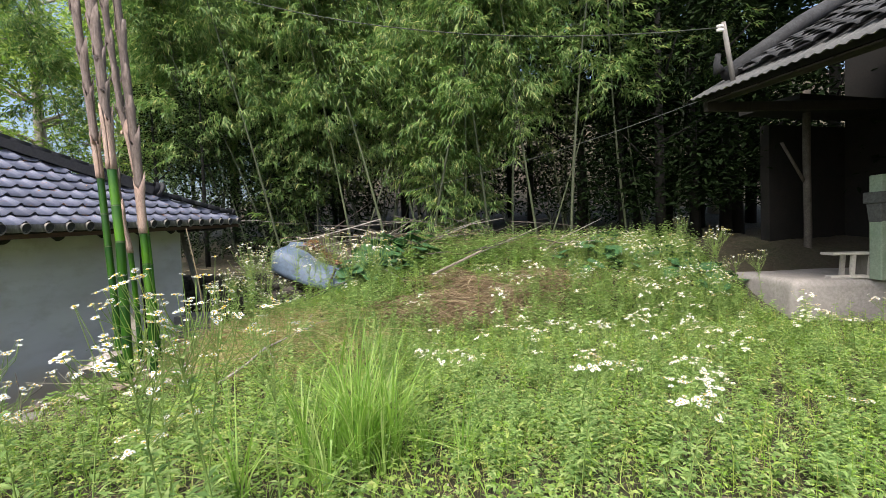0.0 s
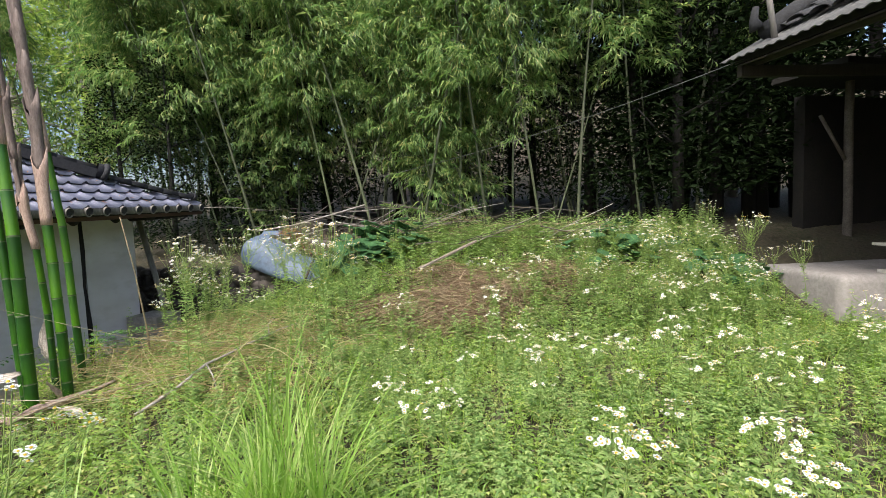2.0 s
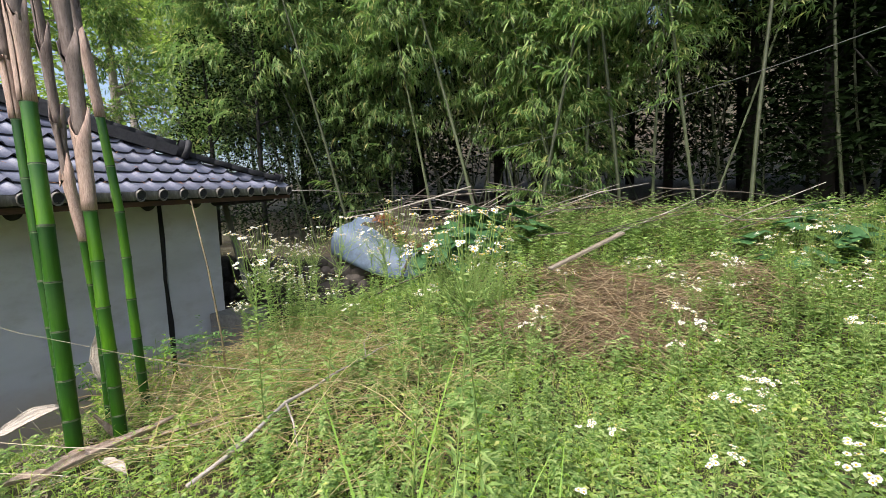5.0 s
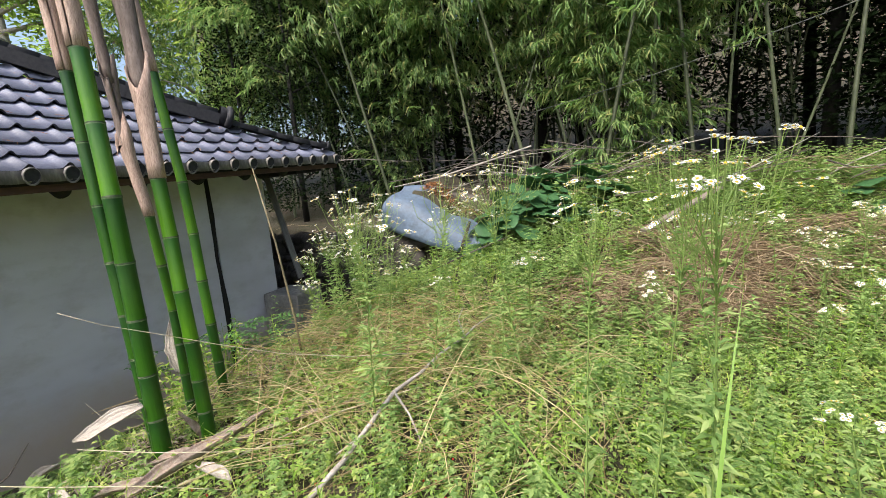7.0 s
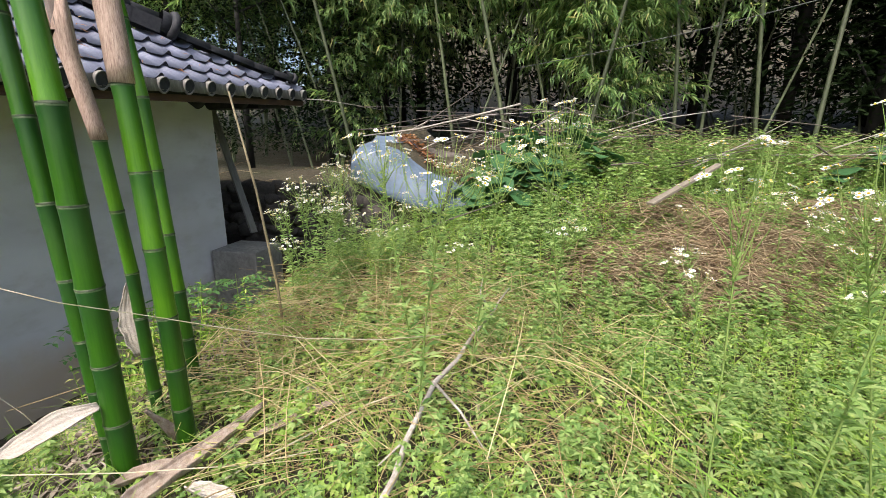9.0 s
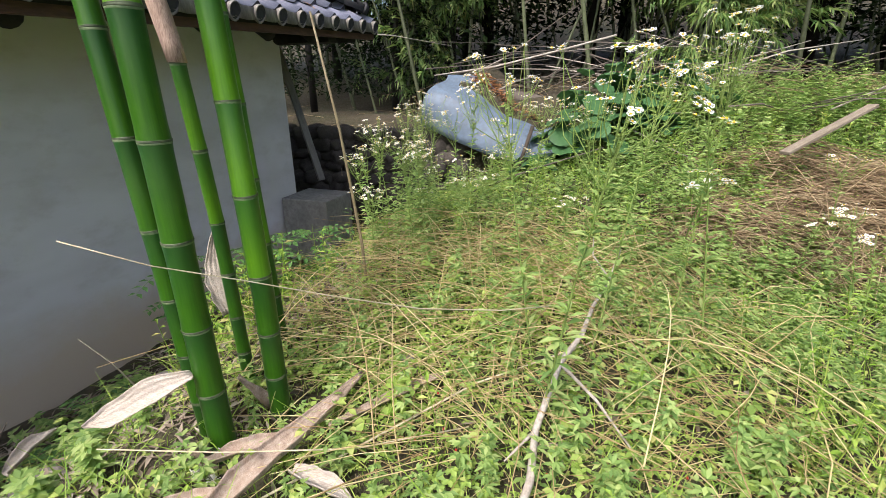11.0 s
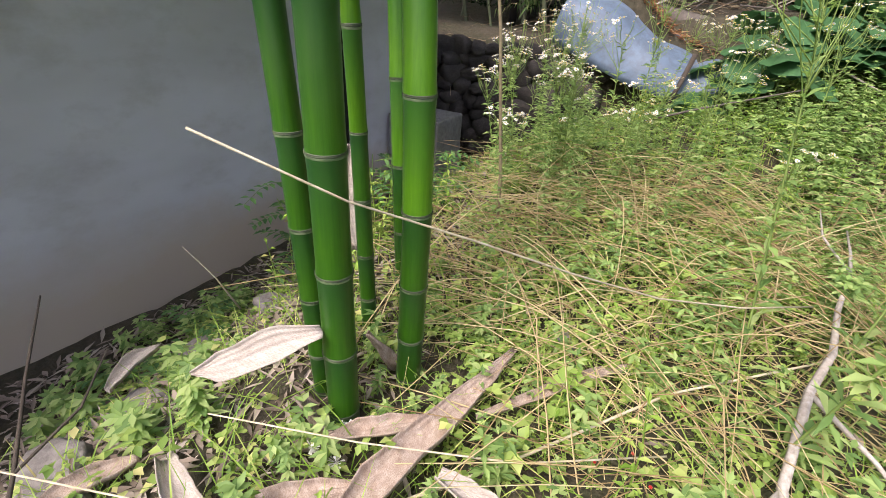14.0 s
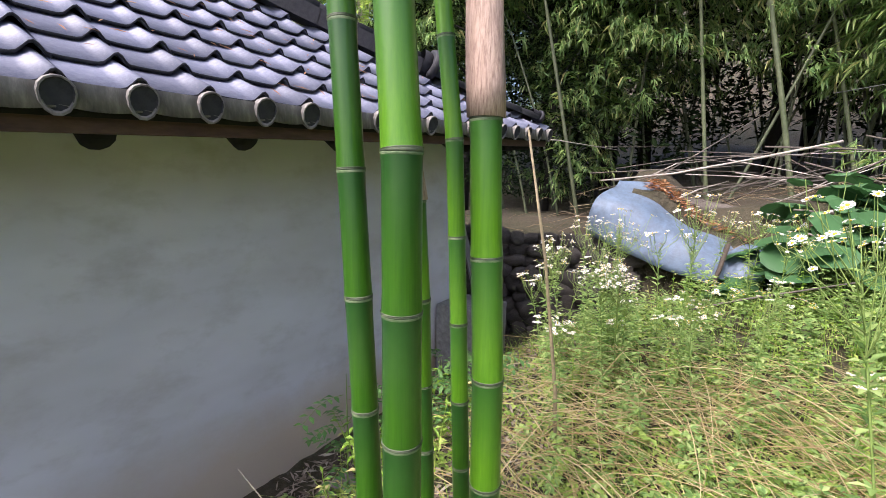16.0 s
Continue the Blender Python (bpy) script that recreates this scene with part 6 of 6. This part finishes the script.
def plant_fleabane():
    rng = random.Random(40)
    masters = [fleabane(1, 0.95, 10), fleabane(2, 0.8, 11), fleabane(3, 0.65, 9), fleabane(4, 0.5, 7), fleabane(5, 1.1, 11), fleabane(6, 0.4, 5), fleabane(7, 1.66, 22), fleabane(8, 1.5, 18)]
    used = set()
    def put(x, y, k, s=1.0):
        m = pose(x, y, float(ground_z(x, y)) - 0.01, rng.uniform(-9, 9), rng.uniform(-9, 9), rng.uniform(0, 360))
        if k not in used:
            used.add(k)
            masters[k].matrix_world = m
            o = masters[k]
        else:
            o = copy_thing(masters[k], m)
        o.scale = (s, s, s)
    # tall plants by the trodden line
    for x, y, k, s in ((-0.42, 4.42, 6, 1.02), (-0.22, 4.32, 6, 1.03), (-0.66, 4.52, 7, 1.05), (-0.05, 4.5, 7, 1.0), (-1.82, 4.95, 7, 1.0), (-1.13, 5.65, 6, 0.98), (-0.97, 5.6, 7, 1.02), (-1.57, 5.35, 7, 1.0), (-1.84, 5.3, 7, 0.98),
                       (-1.45, 6.6, 7, 0.8), (-0.28, 1.42, 6, 0.93), (-0.42, 1.36, 7, 0.95), (-0.66, 1.7, 7, 0.94), (-0.75, 1.45, 4, 1.1), (-0.95, 1.95, 4, 1.05), (-0.2, 1.6, 7, 0.88)):
        put(x, y, k, s)
    # the bushy stand beside the shed's corner
    for k in range(34):
        x, y = rng.gauss(-2.72, 0.36), rng.gauss(7.1, 0.6)
        if y < 8.6:
            put(x, y, rng.choice((4, 1, 0, 7)), rng.uniform(0.65, 1.05))
    # the stand before the house
    for k in range(58):
        x, y = rng.gauss(3.7, 0.8), rng.gauss(6.75, 0.4)
        if x < 5.3:
            put(x, y, rng.choice((4, 6, 7, 0)), rng.uniform(0.72, 1.0))
    # low flowering plants about the plot
    for x, y in ((1.38, 5.32), (1.56, 5.48), (1.24, 5.2), (1.6, 6.52), (1.08, 6.28), (1.69, 7.36), (0.24, 4.04), (0.23, 3.68), (0.63, 3.8), (0.49, 3.36), (0.73, 3.24), (1.97, 5.0), (1.89, 4.4), (2.31, 4.76),
                 (1.97, 3.8), (3.35, 5.04), (4.01, 5.88), (1.36, 3.8), (0.42, 4.56), (0.74, 4.32), (3.17, 6.08), (2.8, 4.76), (3.06, 4.52), (1.99, 3.48)):
        put(x, y, rng.choice((2, 2, 3)), rng.uniform(0.85, 1.1))
    for x, y in ((1.36, 2.84), (1.23, 2.4), (1.67, 2.32), (1.64, 2.08), (2.02, 2.68), (2.25, 2.52), (2.2, 3.64), (2.0, 4.24), (3.57, 5.6), (3.7, 5.2), (2.85, 3.88), (1.5, 7.0), (1.76, 7.16), (2.43, 5.8),
                 (1.76, 4.48), (2.33, 4.04), (3.71, 6.4), (-0.79, 2.2), (-2.87, 2.9), (-1.87, 2.4)):
        put(x, y, 1, rng.uniform(0.85, 1.05))
    for cx, cy, sx, sy, n, kinds in ((-1.25, 2.05, 0.5, 0.25, 8, (0, 4, 1)), (-2.3, 2.3, 0.5, 0.3, 8, (0, 1)), (1.4, 7.0, 0.5, 0.3, 8, (0, 1)), (2.4, 5.2, 0.8, 0.6, 6, (2, 1, 3)), (3.6, 5.4, 0.7, 0.5, 6, (2, 1, 3)),
                                     (3.0, 3.3, 0.6, 0.5, 6, (3, 5, 2)), (4.9, 5.2, 0.5, 0.5, 10, (2, 3)), (-1.6, 8.4, 0.3, 0.2, 7, (1, 2)), (-0.3, 6.5, 0.4, 0.3, 4, (2, 1))):
        for _ in range(n):
            x, y = rng.gauss(cx, sx), rng.gauss(cy, sy)
            if float(off_path(np.array([x]), np.array([y]))[0]) < 0.45 or not bool(open_ground(np.array([x]), np.array([y]))[0]):
                continue
            put(x, y, rng.choice(kinds), rng.uniform(0.85, 1.15))


plant_fleabane()


def small_finds():
    rng = random.Random(15)
    bm = bmesh.new()
    bmesh.ops.create_icosphere(bm, subdivisions=1, radius=0.006)
    me = bpy.data.meshes.new("berry")
    bm.to_mesh(me)
    bm.free()
    me.materials.append(M_berry)
    for k in range(22):
        x, y = rng.uniform(-2.7, -1.3), rng.uniform(4.3, 5.2)
        b = new("wild_strawberry", me)
        b.matrix_world = pose(x, y, float(ground_z(x, y)) + rng.uniform(0.05, 0.1))
        tagged(b, "tiny bright red wild strawberry in the weeds", "berry", "wild strawberries")
    vs, fs = [], []
    for k in range(26):
        a, p = rng.uniform(0, 6.28), rng.uniform(-0.3, 1.4)
        d = Vector((math.cos(a) * math.cos(p), math.sin(a) * math.cos(p), math.sin(p)))
        s = d.cross(Vector((0.2, 0.4, 0.9))).normalized() * 0.0035
        i = len(vs)
        vs += [tuple(-s * 0.3), tuple(d * 0.026 - s), tuple(d * 0.026 + s)]
        fs.append((i, i + 1, i + 2))
    fl = mesh_np("seed_head", vs, fs, M_fluff)
    for x, y, z in ((-3.02, 4.57, 0.14), (-3.0, 4.48, 0.10), (-2.97, 4.42, 0.06), (-2.93, 4.44, 0.06), (-3.1, 4.5, 0.09)):
        b = new("seed_head", fl)
        b.matrix_world = pose(x, y, z, rng.uniform(0, 90), 0, rng.uniform(0, 360))
        tagged(b, "white fluffy seed head by the culm foot", "seed head", "fluffy seed heads")


small_finds()


def heap_plank():
    bm = bmesh.new()
    box(bm, -0.04, 0.04, -0.014, 0.014, 0, 1.15, 0.005)
    pl = part("plank", bm, surface("old_plank", (0.20, 0.165, 0.125), (0.29, 0.25, 0.20), (0.12, 0.095, 0.07), 0.9, 4, 40, 0.4, 0.003, (6, 6, 0.5)))
    pl.matrix_world = Matrix.Translation((0.2, 7.62, 0.92)) @ Vector((0.86, 0.55, 0.34)).to_track_quat('Z', 'Y').to_matrix().to_4x4()
    tagged(pl, "pale weathered plank lying on the brushwood heap", "plank")


heap_plank()


def flat_stones():
    """Half-sunk grey stones on the litter slope under the wall."""
    rng = random.Random(91)
    for x, y, sx, sy in ((-3.63, 4.02, 0.17, 0.12), (-3.92, 4.2, 0.16, 0.11), (-3.95, 4.55, 0.11, 0.09), (-3.95, 5.34, 0.15, 0.09), (-2.46, 5.29, 0.06, 0.05), (-4.15, 5.0, 0.13, 0.1), (-3.75, 5.75, 0.1, 0.08), (-4.2, 5.9, 0.14, 0.1)):
        bm = bmesh.new()
        bmesh.ops.create_icosphere(bm, subdivisions=3, radius=1.0)
        off = Vector((rng.uniform(0, 9), rng.uniform(0, 9), rng.uniform(0, 9)))
        for v in bm.verts:
            v.co = v.co * (1 + 0.3 * noise.noise(v.co * 1.3 + off) + 0.07 * noise.noise(v.co * 4 + off))
            v.co = Vector((v.co.x * sx, v.co.y * sy, min(v.co.z, 0.55) * 0.075))
        ob = part("flat_stone", bm, M_grey_stone, smooth=True)
        ob.matrix_world = pose(x, y, float(ground_z(x, y)) + 0.012, rng.uniform(-9, 9), rng.uniform(-14, 0), rng.uniform(0, 360))
        tagged(ob, "flat grey stone half sunk in litter", "stone", "stones under the wall")


M_grey_stone = surface("grey_stone", (0.24, 0.215, 0.195), (0.34, 0.31, 0.285), (0.15, 0.13, 0.115), 0.95, 5, 30, 0.5, 0.006, vary=0.2)
flat_stones()


def pinnate_shrub(x, y, h, leaves, seed):
    """A young shrub: arching stalks with paired leaflets."""
    rng = random.Random(seed)
    sh = thing("young_shrub", pose(x, y, float(ground_z(x, y)) - 0.01), "young shrub with paired green leaflets by the wall", "shrub", "young shrubs by the shed")
    stalks, lf = [], []
    for k in range(leaves):
        a = k * 2.4 + rng.uniform(-0.4, 0.4)
        z0, ln = h * rng.uniform(0.15, 0.95), rng.uniform(0.2, 0.34)
        p0 = Vector((0.02 * math.cos(a), 0.02 * math.sin(a), z0))
        pts = [p0 + Vector((math.cos(a) * ln * t, math.sin(a) * ln * t, 0.45 * ln * t - 0.5 * ln * t * t)) for t in (0, 0.33, 0.66, 1)]
        stalks.append(tube_arrays(pts, [0.0025, 0.002, 0.0016, 0.001], 4, False))
        for t in np.linspace(0.25, 1, 6):
            p = p0 + Vector((math.cos(a) * ln * t, math.sin(a) * ln * t, 0.45 * ln * t - 0.5 * ln * t * t))
            for side in (-1.15, 1.15):
                v, f = leaflet(rng.uniform(0.05, 0.075), 0.028)
                lf.append((rot_arr(v, a + side, rng.uniform(-0.3, 0.15)) + np.array(p), f))
    stalks.append(tube_arrays([(0, 0, 0), (0.01, 0, h * 0.5), (0, 0.01, h)], [0.006, 0.005, 0.002], 5, False))
    v, f = join_arrays(stalks)
    tagged(part("stalk", mesh_np("stalk", v, f, M_stem), None, sh), kind="stuff")
    v, f = join_arrays(lf)
    tagged(part("leaflet_mass", mesh_np("leaflet_mass", v, f, M_shrub), None, sh), kind="stuff")


M_shrub = foliage("shrub_leaves", [(0, (0.06, 0.14, 0.04)), (0.6, (0.10, 0.21, 0.06)), (1, (0.16, 0.28, 0.09))], 0.5, 0.3)
for spot in ((-3.72, 6.0, 0.62, 16, 1), (-4.12, 5.75, 0.85, 12, 2), (-3.55, 6.5, 0.5, 14, 3), (-3.95, 6.7, 0.55, 14, 4), (-4.3, 5.1, 0.2, 7, 5), (-4.25, 4.7, 0.16, 6, 6)):
    pinnate_shrub(*spot)


def roof_debris():
    """Dry bamboo leaves caught between the tiles."""
    rng = np.random.default_rng(23)
    n = 260
    x, y = rng.uniform(-1.3, EAVE_X - 0.05, n), rng.uniform(-5.0, 0.3, n)
    ok = y < END_Y - 1.8 * (EAVE_X - x) - 0.2
    x, y = x[ok], y[ok]
    pts = np.array([tuple(SHED @ roof_pt(a, b, 0.055)) for a, b in zip(x, y)])
    leaf = (np.array([(0, 0, 0), (0.05, 0.006, 0.004), (0.11, 0, 0.0), (0.05, -0.006, 0.004)]), np.array([(0, 1, 2), (0, 2, 3)]))
    k = len(pts)
    stuff("roof_leaves", scatter(leaf, pts, rng.uniform(0, 6.28, k), rng.uniform(0.4, 1.0, k), np.full(k, 0.5), np.full(k, -0.19)), M_rust, "dry brown leaves caught on the roof tiles", "litter")


roof_debris()
